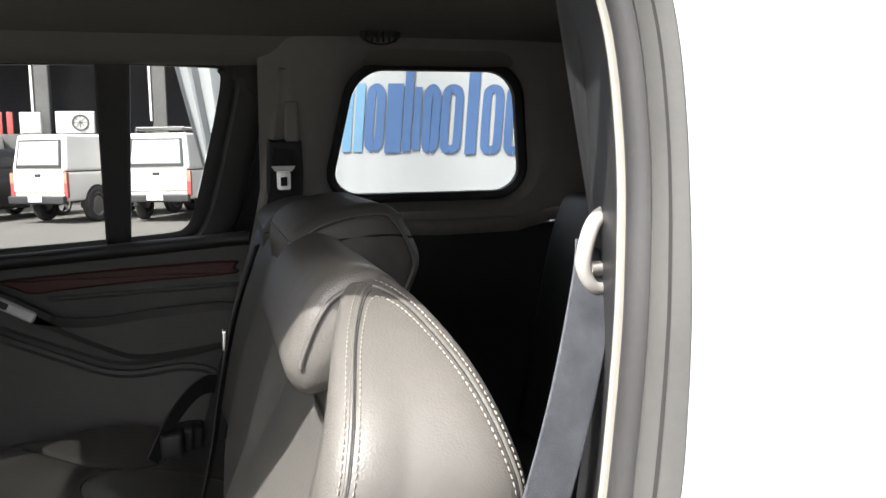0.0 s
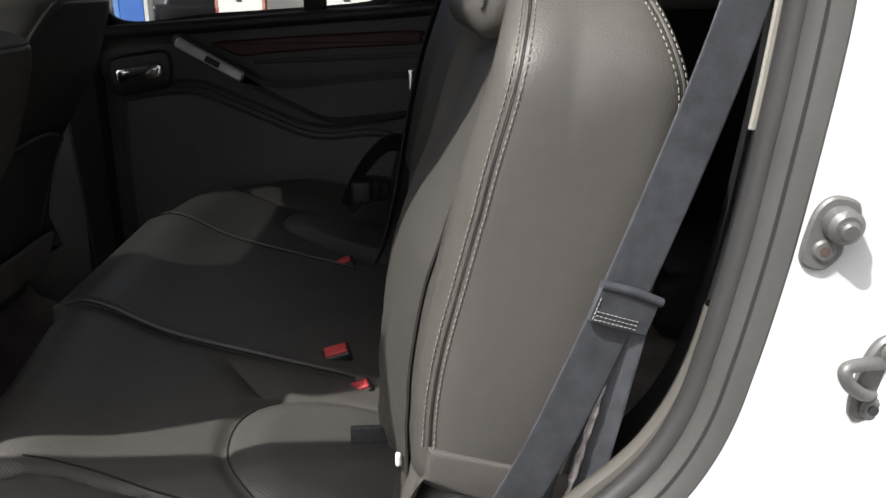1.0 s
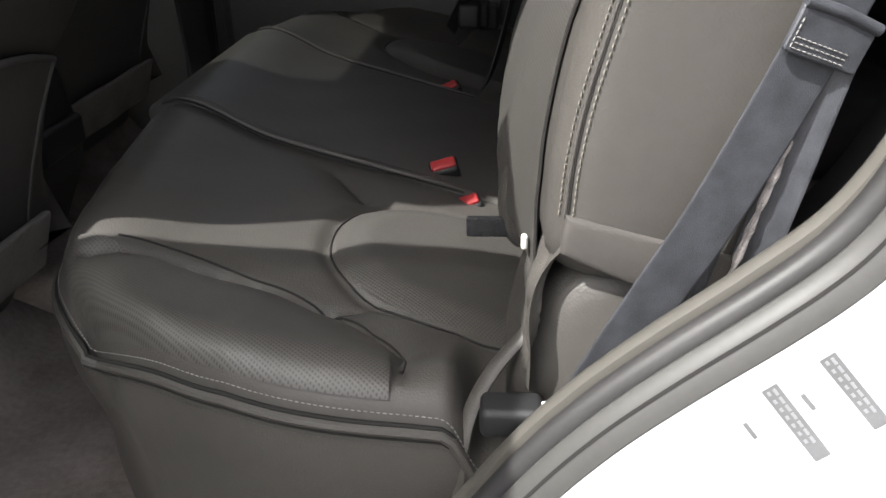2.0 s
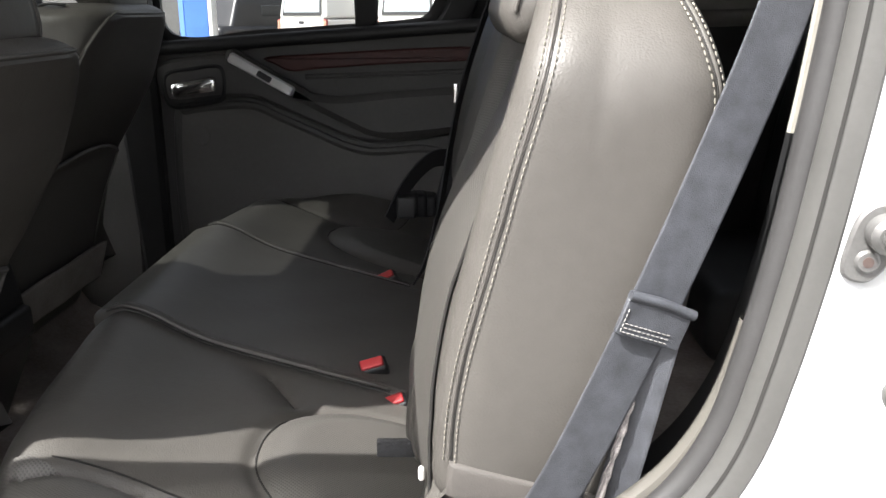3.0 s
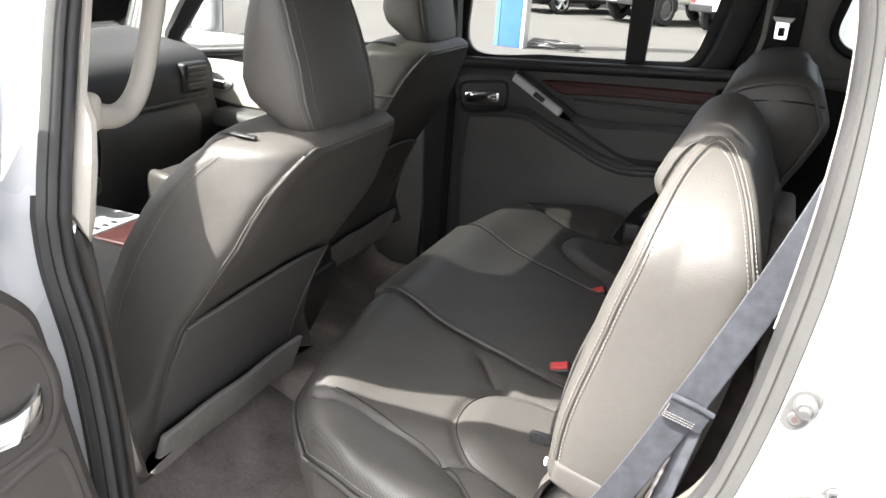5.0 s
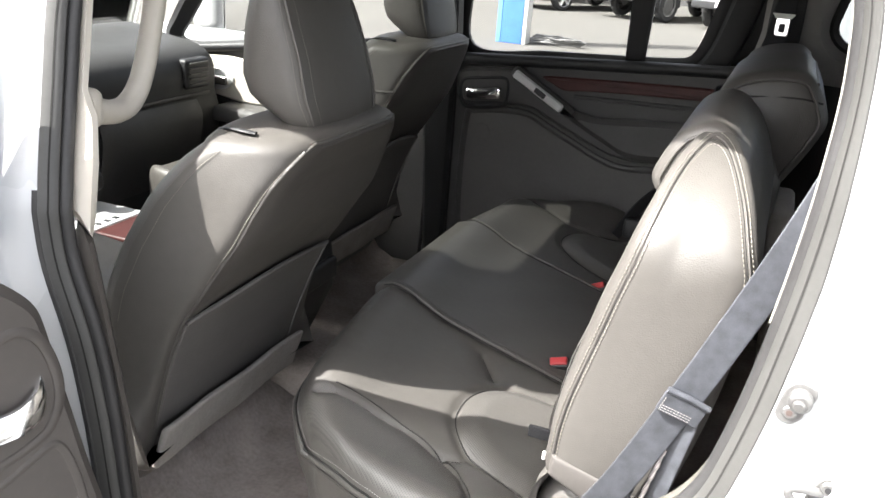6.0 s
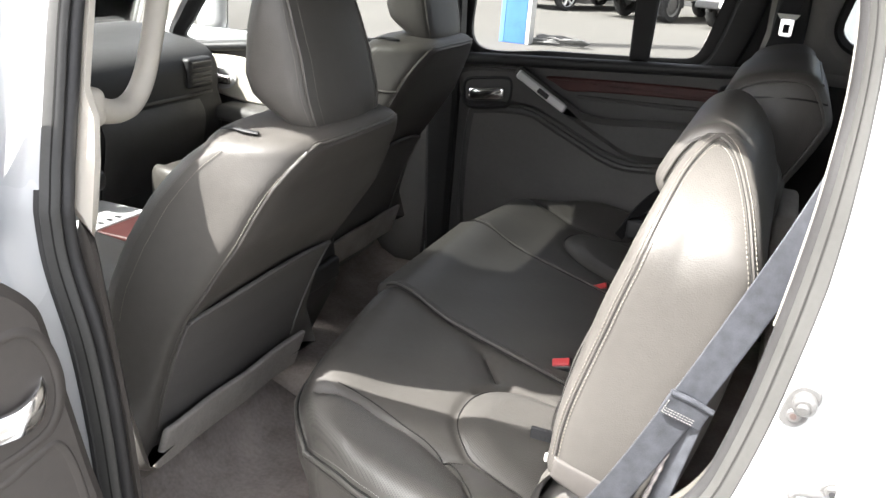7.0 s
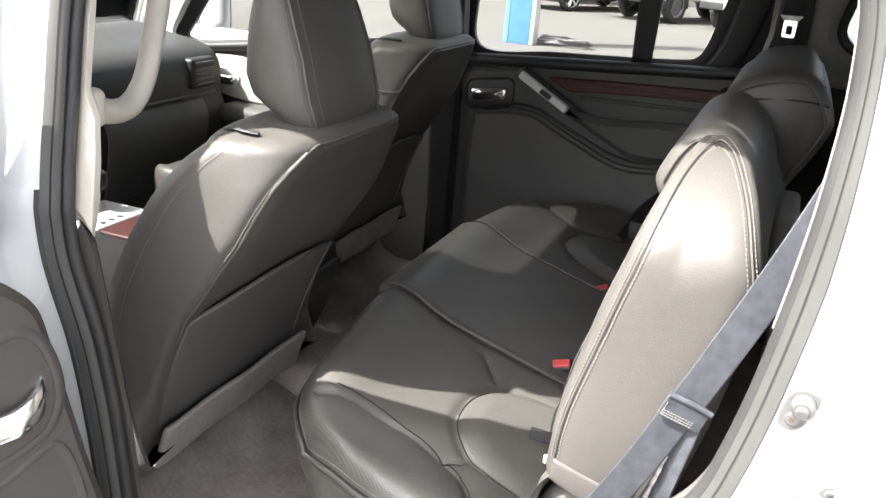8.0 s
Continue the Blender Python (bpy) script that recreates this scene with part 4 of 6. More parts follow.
def far_rear_door():
    door = thing("rear_door", (0.1, 1.7, 0.5), "closed rear door with dark panel, red wood strip and silver pull", "car door")
    P = door_place(1.70)
    belt = lambda u: 1.222 + 0.065 * (u + 0.23)
    # base panel
    base = [(-0.275, 0.50), (0.30, 0.50), (0.42, 0.62), (0.50, 0.85), (0.535, 1.10), (0.545, belt(0.545) - 0.012), (0.2, belt(0.2) - 0.012), (-0.275, belt(-0.275) - 0.012)]
    panel = piece("door_panel", prism(base, 0.0, 0.03, P, 0.006), PLASTIC, door, "dark grey moulded door panel")
    # belt roll
    piece("belt_roll", tube([P(u, belt(u) - 0.022, 0.036) for u in np.linspace(-0.27, 0.54, 20)], 0.017, 10), PLASTIC_DARK, door)
    # upper swell from the handle to the armrest
    swell = spline([(-0.26, 1.165), (-0.1, 1.185), (-0.02, 1.165), (0.05, 1.115), (0.10, 1.085), (0.16, 1.06), (0.30, 1.075), (0.52, 1.09), (0.535, 1.02), (0.45, 0.985), (0.33, 0.966), (0.27, 0.964), (0.20, 0.978),
                    (0.12, 1.012), (0.03, 1.052), (-0.03, 1.076), (-0.12, 1.076), (-0.22, 1.066), (-0.262, 1.09)], 90, True)
    piece("armrest_swell", prism(swell, 0.028, 0.045, P, 0.012), PLASTIC, panel)
    arm = spline([(0.070, 1.098), (0.135, 1.088), (0.20, 1.084), (0.36, 1.098), (0.50, 1.10), (0.525, 1.05), (0.50, 1.005), (0.36, 0.985), (0.27, 0.985), (0.20, 1.015), (0.14, 1.045), (0.09, 1.072)], 60, True)
    piece("armrest", prism(arm, 0.040, 0.080, P, 0.016), PLASTIC, panel, "soft dark armrest pad")
    # wood strip
    wood = spline([(0.005, 1.175), (0.12, 1.183), (0.30, 1.192), (0.50, 1.198), (0.505, 1.182), (0.50, 1.166), (0.30, 1.158), (0.14, 1.148), (0.07, 1.142), (0.03, 1.158)], 60, True)
    piece("wood_strip", prism(wood, 0.028, 0.042, P, 0.004), WOOD, panel, "glossy red-brown wood strip")
    piece("panel_crease", tube([P(u, 1.128 + 0.03 * (u - 0.1), 0.032) for u in np.linspace(0.1, 0.53, 12)], 0.006, 8), PLASTIC, panel)
    # pull handle: a slanted satin bar on a dark stalk
    a, b = np.array(P(-0.062, 1.176, 0.075)), np.array(P(0.070, 1.100, 0.075))
    d = (b - a) / np.linalg.norm(b - a)
    nrm = np.array((d[2], 0, -d[0]))
    def bar(u, v, w):
        return tuple(a + d * u + nrm * v + np.array((0, -w, 0)))
    L = float(np.linalg.norm(b - a))
    pull = piece("pull_bar", prism(rrect(-0.010, -0.0125, L + 0.010, 0.0125, 0.007), 0.0, 0.014, bar, 0.004), SILVER, door, "satin silver pull bar")
    piece("window_switch", prism(rrect(L * 0.44, -0.007, L * 0.68, 0.007, 0.003), 0.0135, 0.0185, bar, 0.001), PLASTIC_DARK, pull)
    piece("pull_stalk", prism(rrect(-0.022, -0.017, L + 0.045, 0.016, 0.012), -0.035, 0.001, bar, 0.008), PLASTIC, door)
    # inner handle in its cup
    cup = spline([(-0.244, 1.095), (-0.243, 1.128), (-0.225, 1.142), (-0.17, 1.150), (-0.118, 1.156), (-0.100, 1.145), (-0.098, 1.105), (-0.106, 1.080), (-0.13, 1.072), (-0.19, 1.062), (-0.232, 1.063)], 48, True)
    loops = []
    nr = normals2(cup)
    for off, w in ((0.008, 0.043), (0.0, 0.048), (-0.006, 0.044), (-0.012, 0.030), (-0.022, 0.024)):
        loops.append([P(u, v, w) for u, v in cup + nr * off])
    piece("handle_cup", loft(loops, caps=True), PLASTIC_DARK, door)
    blade = spline([(-0.228, 1.092), (-0.226, 1.112), (-0.212, 1.118), (-0.16, 1.126), (-0.122, 1.132), (-0.112, 1.124), (-0.112, 1.104), (-0.122, 1.096), (-0.165, 1.090), (-0.214, 1.083)], 48, True)
    piece("door_handle", pillow(blade, 0.0, 0.014, 0.006, 3, 0.004, lambda q: np.array([P(a, c, 0.046 + b + 0.014 * min(1.0, (a + 0.228) / 0.08)) for a, b, c in q])), CHROME, door, "chrome inner door handle")
    # lower pocket field with a rim
    field = spline([(-0.222, 1.030), (-0.20, 1.046), (-0.12, 1.058), (-0.035, 1.058), (0.03, 1.030), (0.13, 0.985), (0.20, 0.955), (0.27, 0.942), (0.40, 0.948), (0.46, 0.90), (0.42, 0.74), (0.30, 0.60), (-0.15, 0.60), (-0.22, 0.66), (-0.232, 0.85)], 80, True)
    nr = normals2(field)
    rim = []
    for off, w in ((0.012, 0.028), (0.008, 0.037), (0.0, 0.039), (-0.006, 0.034), (-0.010, 0.0325)):
        rim.append([P(u, v, w) for u, v in field + nr * off])
    piece("field_rim", loft(rim), PLASTIC, panel)
    piece("door_field", prism(field - nr * 0.009, 0.026, 0.033, P, 0.001), PLASTIC_GREY, panel, "grey textured lower door field")
    sp = np.array([(-0.172 + 0.026 * math.cos(a), 0.985 + 0.026 * math.sin(a)) for a in np.linspace(0, 2 * math.pi, 25)[:-1]])
    piece("plug", prism(sp, 0.032, 0.0345, P, 0.001), PLASTIC_GREY, panel)
    # window frame, divider and panes
    W = door_place(1.725, 1.24, 0.27)
    glass = spline([(-0.235, 1.232), (0.0, 1.240), (0.22, 1.252), (0.355, 1.262), (0.395, 1.272), (0.418, 1.305), (0.440, 1.38), (0.470, 1.50), (0.492, 1.60), (0.488, 1.628), (0.46, 1.638), (0.2, 1.64), (-0.1, 1.635), (-0.215, 1.628), (-0.238, 1.60), (-0.24, 1.4)], 120, True)
    nr = normals2(glass)
    ring = []
    wider = 1 + 0.34 * np.clip((glass[:, 0:1] - 0.36) / 0.08, 0, 1)
    for off, w in ((-0.001, -0.004), (-0.001, 0.012), (0.012, 0.018), (0.022, 0.016), (0.03, 0.030), (0.06, 0.040), (0.075, 0.034), (0.08, 0.0)):
        ring.append([W(u, v, w) for u, v in glass + nr * off * wider])
    frame_ob = piece("window_frame", loft(ring), PLASTIC_DARK, door, "black window frame")
    piece("divider", prism([(0.222, 1.235), (0.276, 1.238), (0.304, 1.645), (0.232, 1.645)], -0.004, 0.022, W, 0.006), PLASTIC_DARK, frame_ob, "black divider bar")
    for name, loop in (("pane", [(-0.25, 1.21), (0.226, 1.24), (0.235, 1.65), (-0.25, 1.65)]), ("pane", [(0.272, 1.24), (0.40, 1.25), (0.50, 1.62), (0.48, 1.65), (0.30, 1.65)])):
        g = piece(name, ([W(u, v, 0.002) for u, v in loop], [tuple(range(len(loop)))]), GLASS, frame_ob, "clear glass", smooth=False)
        g.visible_shadow = False
    return door


def far_front_door():
    door = thing("front_door", (-0.9, 1.7, 0.5), "closed front passenger door with pale lower panel and chrome handle", "car door")
    P = door_place(1.70)
    base = [(-1.45, 0.50), (-0.36, 0.50), (-0.34, 0.9), (-0.345, 1.235), (-0.6, 1.205), (-1.0, 1.155), (-1.45, 1.09)]
    panel = piece("door_panel", prism(base, 0.0, 0.03, P, 0.006), PLASTIC, door, "dark grey door panel")
    piece("belt_roll", tube([P(u, 1.235 - 0.132 * (-0.345 - u), 0.034) for u in np.linspace(-1.42, -0.36, 16)], 0.016, 10), PLASTIC_DARK, door)
    light = spline([(-1.30, 1.085), (-1.15, 1.105), (-1.0, 1.10), (-0.8, 1.06), (-0.7, 1.0), (-0.85, 0.965), (-1.02, 0.955), (-1.2, 0.985), (-1.30, 1.02)], 50, True)
    piece("inset", prism(light, 0.028, 0.045, P, 0.008), TRIM_CREAM, panel, "pale inset panel")
    cup = spline([(-1.21, 1.03), (-1.17, 1.06), (-1.09, 1.062), (-1.06, 1.03), (-1.10, 0.995), (-1.18, 0.995)], 32, True)
    piece("handle_cup", prism(cup, 0.044, 0.05, P, 0.002), SILVER, panel)
    piece("door_handle", prism(rrect(-1.185, 1.012, -1.075, 1.040, 0.009), 0.05, 0.07, P, 0.005), CHROME, door, "chrome inner door handle")
    arm = rbox((-1.10, 1.56, 0.90), (-0.50, 1.68, 0.955), 0.025, (8, 2, 1))
    piece("armrest", arm, PLASTIC, panel)
    # the pillar between the doors
    pil = [(-0.33, 0.5), (-0.265, 0.5), (-0.262, 1.2), (-0.235, 1.66), (-0.36, 1.66), (-0.37, 1.2)]
    piece("pillar_trim", prism(pil, 0.0, 0.065, door_place(1.70, 1.24, 0.3), 0.012), PLASTIC_DARK, car, "dark pillar trim")
    # window frame and mirror
    W = door_place(1.725, 1.2, 0.3)
    loop = spline([(-0.40, 1.245), (-0.7, 1.205), (-1.1, 1.15), (-1.30, 1.135), (-1.28, 1.2), (-1.05, 1.45), (-0.86, 1.62), (-0.6, 1.645), (-0.42, 1.635), (-0.395, 1.45)], 90, True)
    nr = normals2(loop)
    ring = []
    for off, w in ((-0.001, 0.0), (-0.001, 0.014), (0.012, 0.02), (0.03, 0.04), (0.05, 0.036), (0.055, 0.0)):
        ring.append([W(u, v, w) for u, v in loop + nr * off])
    fr = piece("window_frame", loft(ring), PLASTIC_DARK, door, "black window frame")
    g = piece("pane", ([W(u, v, 0.002) for u, v in loop], [tuple(range(len(loop)))]), GLASS, fr, "clear glass", smooth=False)
    g.visible_shadow = False
    mirror = thing("door_mirror", (-1.2, 1.85, 1.1), "white door mirror outside the front window", "mirror")
    piece("housing", rbox((-1.36, 1.80, 1.14), (-1.22, 2.06, 1.36), 0.05, (3, 4, 4)), PAINT, mirror)
    piece("mirror_glass", rbox((-1.222, 1.82, 1.16), (-1.214, 2.04, 1.34), 0.03, (1, 3, 3)), CHROME, mirror)


def open_near_door():
    """The near rear door, swung open on its hinge at the pillar."""
    door = thing("open_rear_door", (-0.135, -0.03, 0.0), "rear door standing open, brown inner panel, chrome handle", "car door")
    ang = DOOR_TURN
    ux, uy = math.sin(ang), -math.cos(ang)   # along the door
    wx, wy = math.cos(ang), math.sin(ang)    # out of the inner panel

    def place(u, v, w):
        tilt = 0.06 * (1.1 - v)
        w = w + 0.09 * max(0.0, 1.12 - v)
        return (ux * (u - tilt) + wx * w, uy * (u - tilt) + wy * w, v)

    def sp(name, shape, mat, parent=door, label="", smooth=True):
        return part(name, shape, mat, parent, label, smooth)

    edge = [tuple(q) for q in spline([(0.20, 1.160), (0.12, 1.156), (0.066, 1.142), (0.042, 1.124), (0.024, 1.098), (0.018, 1.066), (0.015, 1.02), (0.010, 0.972), (0.002, 0.885), (-0.008, 0.80), (-0.012, 0.70), (-0.012, 0.55)], 48)]
    edge += [(0.0, 0.44), (0.05, 0.42), (0.52, 0.42), (0.70, 0.66), (0.80, 0.85), (0.84, 1.05), (0.78, 1.16)]
    panel = sp("door_panel", prism(edge, 0.0, 0.035, place, 0.012), PLASTIC_BROWN, door, "brown-grey moulded inner panel")
    sp("door_shell", prism([(0.03, 1.085), (0.82, 1.12), (0.88, 1.02), (0.84, 0.8), (0.72, 0.6), (0.55, 0.40), (0.02, 0.40), (0.01, 0.8)], -0.14, -0.004, place, 0.012), PAINT, door, "white door shell")
    cup = spline([(0.027, 1.017), (0.036, 1.058), (0.056, 1.077), (0.090, 1.074), (0.16, 1.062), (0.205, 1.03), (0.20, 0.965), (0.15, 0.928), (0.105, 0.934), (0.075, 0.941), (0.048, 0.953), (0.031, 0.981)], 64, True)
    nr = normals2(cup)
    loops = [[place(u, v, w) for u, v in cup + nr * off] for off, w in ((0.012, 0.0345), (0.006, 0.0385), (0.001, 0.0390), (-0.002, 0.0375), (-0.005, 0.028), (-0.010, 0.004), (-0.016, -0.010), (-0.04, -0.014))]
    sp("handle_cup", loft(loops, caps=True), PLASTIC_BROWN, panel)
    lever = spline([(0.034, 1.018, 0.020), (0.042, 1.004, 0.034), (0.056, 0.990, 0.043), (0.078, 0.9815, 0.047), (0.100, 0.980, 0.047), (0.14, 0.981, 0.044), (0.185, 0.985, 0.036)], 40)
    blade = [(-0.5, 0.0), (-0.46, 0.36), (-0.3, 0.62), (0.0, 0.74), (0.3, 0.62), (0.46, 0.36), (0.5, 0.0), (0.46, -0.4), (0.0, -0.5), (-0.46, -0.4)]
    rows = []
    for i, (u, v, w) in enumerate(lever):
        wide = 0.034 * min(1.0, 0.55 + 0.02 * i + 0.2)
        rows.append([place(u + 0.10 * a * wide, v + a * wide, w + b * 0.010) for a, b in blade])
    sp("door_handle", loft(rows, caps=True), CHROME, door, "chrome inner door handle")
    fld = spline([(0.020, 0.78), (0.024, 0.88), (0.040, 0.928), (0.075, 0.922), (0.13, 0.905), (0.3, 0.895), (0.6, 0.88), (0.66, 0.75), (0.5, 0.52), (0.1, 0.50), (0.03, 0.58)], 90, True)
    nr = normals2(fld)
    sp("field_rim", loft([[place(u, v, w) for u, v in fld + nr * off] for off, w in ((0.004, 0.0345), (0.001, 0.0375), (-0.004, 0.038), (-0.010, 0.0345), (-0.022, 0.026), (-0.04, 0.022), (-0.10, 0.020))], caps=True), PLASTIC_BROWN, panel, "recessed lower field")
    sp("clip", rbox((0, 0, 0), (0.012, 0.02, 0.03), 0.004, (1, 1, 1), lambda q: np.array([place(0.012 + a, 0.66 + c, 0.02 + b) for a, b, c in q])), PLASTIC_DARK, panel)
    # window frame with privacy glass, unseen; bent and tinted to shade the bench
    frame_path = [(0.0, 1.12), (0.004, 1.30), (-0.006, 1.45), (-0.024, 1.56), (-0.044, 1.66), (-0.048, 1.72), (-0.01, 1.752), (0.22, 1.755), (0.70, 1.73), (0.84, 1.66), (0.86, 1.52), (0.80, 1.30), (0.76, 1.15)]
    def lean(v):
        return -0.16 + 0.66 * max(0.0, v - 1.38)
    fr = sp("window_frame", tube([place(u, v, lean(v)) for u, v in spline(frame_path, 60)], 0.025, 10, flat=0.7), PLASTIC_DARK, door, "dark window frame")
    loop = spline(frame_path, 60)
    sp("pane", ([place(u, v, lean(v)) for u, v in loop], [tuple(range(len(loop)))]), GLASS_DARK, fr, "tinted privacy glass", smooth=False)


DOOR_TURN = radians(-14)
far_rear_door()
far_front_door()
open_near_door()


# ---- seats ----
def corner_round(q, x0, y0, a, b, sign=1):
    """Rounds the plan's corner at (x0, y0) to an ellipse; sign tells on which side of y0 the seat lies."""
    q = q.copy()
    u = np.clip((a - (q[:, 0] - x0)) / a, 0, 1)
    v = np.clip((b - sign * (q[:, 1] - y0)) / b, 0, 1)
    q[:, 0] += a * (u - u * np.sqrt(1 - v**2 / 2))
    q[:, 1] += sign * b * (v - v * np.sqrt(1 - u**2 / 2))
    return q


def near_line(q, line, width):
    """A bump of height 1 along a plan line, fading over width."""
    d = np.full(len(q), 9.0)
    for a, b in zip(line[:-1], line[1:]):
        a, b = np.array(a), np.array(b)
        t = np.clip(((q[:, :2] - a) @ (b - a)) / ((b - a) @ (b - a)), 0, 1)
        d = np.minimum(d, np.linalg.norm(q[:, :2] - (a + t[:, None] * (b - a)), axis=1))
    return np.exp(-((d / width) ** 2))


def pad_field(q, cx, cy, rx, ry):
    return (np.abs((q[:, 0] - cx) / rx) ** 2.4 + np.abs((q[:, 1] - cy) / ry) ** 2.4) ** (1 / 2.4)


SEAT_Z = 0.885
EDGE_R = 0.046


def cushion_shape(near_y, far_y, crease, pads, corner=None, bolster=0.034):
    def shape(q):
        q = q.copy()
        up = np.clip((q[:, 2] - 0.70) / 0.18, 0, 1)
        if corner:
            belly = np.exp(-(((q[:, 2] - 0.79) / 0.06) ** 2))
            q[:, 0] -= 0.020 * belly * np.clip((0.10 - q[:, 0]) / 0.10, 0, 1)
            if corner[4] > 0:
                q[:, 1] -= 0.006 * belly * np.clip((near_y + 0.08 - q[:, 1]) / 0.08, 0, 1)
            q[:, 2] -= up * (0.050 if corner[4] > 0 else 0.030) * np.clip(1 - (q[:, 0] - corner[0]) / 0.13, 0, 1) ** 2 * (np.clip((0.60 - q[:, 1]) / 0.22, 0, 1) if corner[4] > 0 else np.clip((q[:, 1] - 1.10) / 0.22, 0, 1))
        inside = np.clip(np.minimum(q[:, 0] + 0.01, np.minimum(q[:, 1] - near_y + 0.012, far_y + 0.012 - q[:, 1])) / 0.03 - 0.4, 0, 1)
        if corner:
            q = corner_round(q, *corner)
        x, y = q[:, 0], q[:, 1]
        q[:, 2] += up * (-0.29 * np.clip(x - 0.03, 0, 0.6) + 0.02 * np.exp(-((x - 0.05) / 0.06) ** 2))
        edge = np.exp(-(((y - near_y) / 0.11) ** 2)) if corner and corner[4] > 0 else np.exp(-(((y - far_y) / 0.11) ** 2)) if corner else 0 * y
        q[:, 2] += up * bolster * edge * np.clip((x - 0.08) / 0.15, 0, 1)
        if corner and corner[4] > 0:
            rise = np.clip((x - 0.20) / 0.24, 0, 1)
            end = np.clip((x - 0.392) / 0.03, 0, 1)
            q[:, 2] += up * edge * (0.036 * rise * rise * (3 - 2 * rise) - 0.055 * end * end * (3 - 2 * end))
        top = np.clip((q[:, 2] - 0.74) / 0.04, 0, 1) * inside
        for line in crease:
            q[:, 2] -= top * (0.007 * near_line(q, line, 0.006) + 0.008 * near_line(q, line, 0.028))
        for cx, cy, rx, ry in pads:
            f = pad_field(q, cx, cy, rx, ry)
            q[:, 2] += top * (0.013 * np.clip((1.02 - f) / 0.3, 0, 1) ** 2 * (3 - 2 * np.clip((1.02 - f) / 0.3, 0, 1)) - 0.006 * np.exp(-(((f - 1.02) / 0.05) ** 2)))
        q[:, 2] += top * 0.0004 * (np.sin(x * 31 + y * 17) + np.sin(x * 53 - y * 41 + 1))
        low = 1 - up
        q[:, 0] += low * 0.02 * np.clip((0.2 - x) / 0.2, 0, 1)
        return q
    return shape


def rear_bench():
    bench = thing("rear_bench", (0.25, 0.86, 0.52), "taupe leather rear bench cushion with stitched seams", "car seat")
    crease = [[(0.066, 0.278), (0.13, 0.30), (0.20, 0.30), (0.272, 0.292), (0.32, 0.255), (0.355, 0.20), (0.36, 0.14)], [(0.272, 0.292), (0.30, 0.305)], [(0.272, 0.545), (0.23, 0.60)]]
    pads = [(0.425, 0.425, 0.168, 0.132)]
    shp = cushion_shape(0.125, 0.63, crease, pads, (-0.016, 0.120, 0.37, 0.33, 1))
    near = piece("cushion", rbox((-0.016, 0.120, 0.60), (0.56, 0.668, SEAT_Z), EDGE_R, (110, 110, 16), shp), LEATHER, bench, "sunlit taupe leather cushion")
    mid = cushion_shape(0.63, 1.06, [], [])
    piece("cushion", rbox((-0.014, 0.630, 0.60), (0.56, 1.076, SEAT_Z + 0.006), 0.012, (60, 50, 8), mid), LEATHER, bench)
    crease2 = [[(0.066, 1.43), (0.20, 1.40), (0.272, 1.41), (0.33, 1.46), (0.36, 1.55)]]
    far = cushion_shape(1.06, 1.60, crease2, [(0.40, 1.285, 0.195, 0.125)], (0.0, 1.605, 0.36, 0.33, -1))
    piece("cushion", rbox((-0.008, 1.040, 0.60), (0.56, 1.605, SEAT_Z + 0.002), 0.028, (80, 90, 8), far), LEATHER, bench)

    # seams round the near cushion: piping with stitches on either side
    def edge(dz, inset):
        pts = []
        for s in np.linspace(0, 1, 150):
            if s < 0.55:
                q = (0.566 * (1 - s / 0.55) - 0.016, 0.120, SEAT_Z - dz)
            else:
                q = (-0.016, 0.120 + 0.505 * (s - 0.55) / 0.45, SEAT_Z - dz)
            pts.append(q)
        q = np.array(pts)
        base = shp(np.array(q))
        c = np.array((0.35, 0.45))
        d = c - base[:, :2]
        d /= np.linalg.norm(d, axis=1, keepdims=True)
        base[:, :2] += d * inset
        return base

    piece("piping", tube(edge(0.050, -0.0018), 0.0042, 8), LEATHER, near)
    # thin dark tubes stand for the shade in the seam grooves
    piece("seam_shade_line", tube(edge(0.0565, -0.0012), 0.0019, 6), SEAM_SHADE, near, "seam groove, its shade painted dark")
    piece("seam_shade_line", tube(edge(0.0435, -0.0010), 0.0019, 6), SEAM_SHADE, near, "seam groove, its shade painted dark")
    piece("stitching", stitches(edge(0.064, -0.0010)), THREAD_DARK, near, "dark thread")
    piece("stitching", stitches(edge(0.034, 0.0006)), THREAD_GREY, near, "grey thread")

    # perforated pads laid into the cushion
    def cover(cx, cy, rx, ry, shape, y_cut=None):
        rows, cols = 26, 48
        pts, faces = [], []
        for i in range(rows + 1):
            for j in range(cols):
                a = 2 * math.pi * j / cols
                c, s = math.cos(a), math.sin(a)
                k = (abs(c) ** 2.4 + abs(s) ** 2.4) ** (-1 / 2.4)
                f = 0.97 * i / rows
                pts.append((cx + rx * f * k * c, cy + ry * f * k * s, SEAT_Z))
        for i in range(rows):
            for j in range(cols):
                a, b = i * cols, (i + 1) * cols
                faces.append((a + j, a + (j + 1) % cols, b + (j + 1) % cols, b + j))
        p = shape(np.array(pts)) + np.array((0, 0, 0.0022))
        return p, faces

    def seam_on(shape, line, name="seam_shade_line", r=0.0011, lift=0.0006, n=60):
        p = spline([(x, y, SEAT_Z) for x, y in line], n)
        piece(name, tube(shape(p) + np.array((0, 0, lift)), r, 6), SEAM_SHADE, near, "sewn seam, its shade painted dark")

    def pad_line(cx, cy, rx, ry, a0, a1, n=40):
        out = []
        for a in np.linspace(radians(a0), radians(a1), n):
            c, s = math.cos(a), math.sin(a)
            k = (abs(c) ** 2.4 + abs(s) ** 2.4) ** (-1 / 2.4)
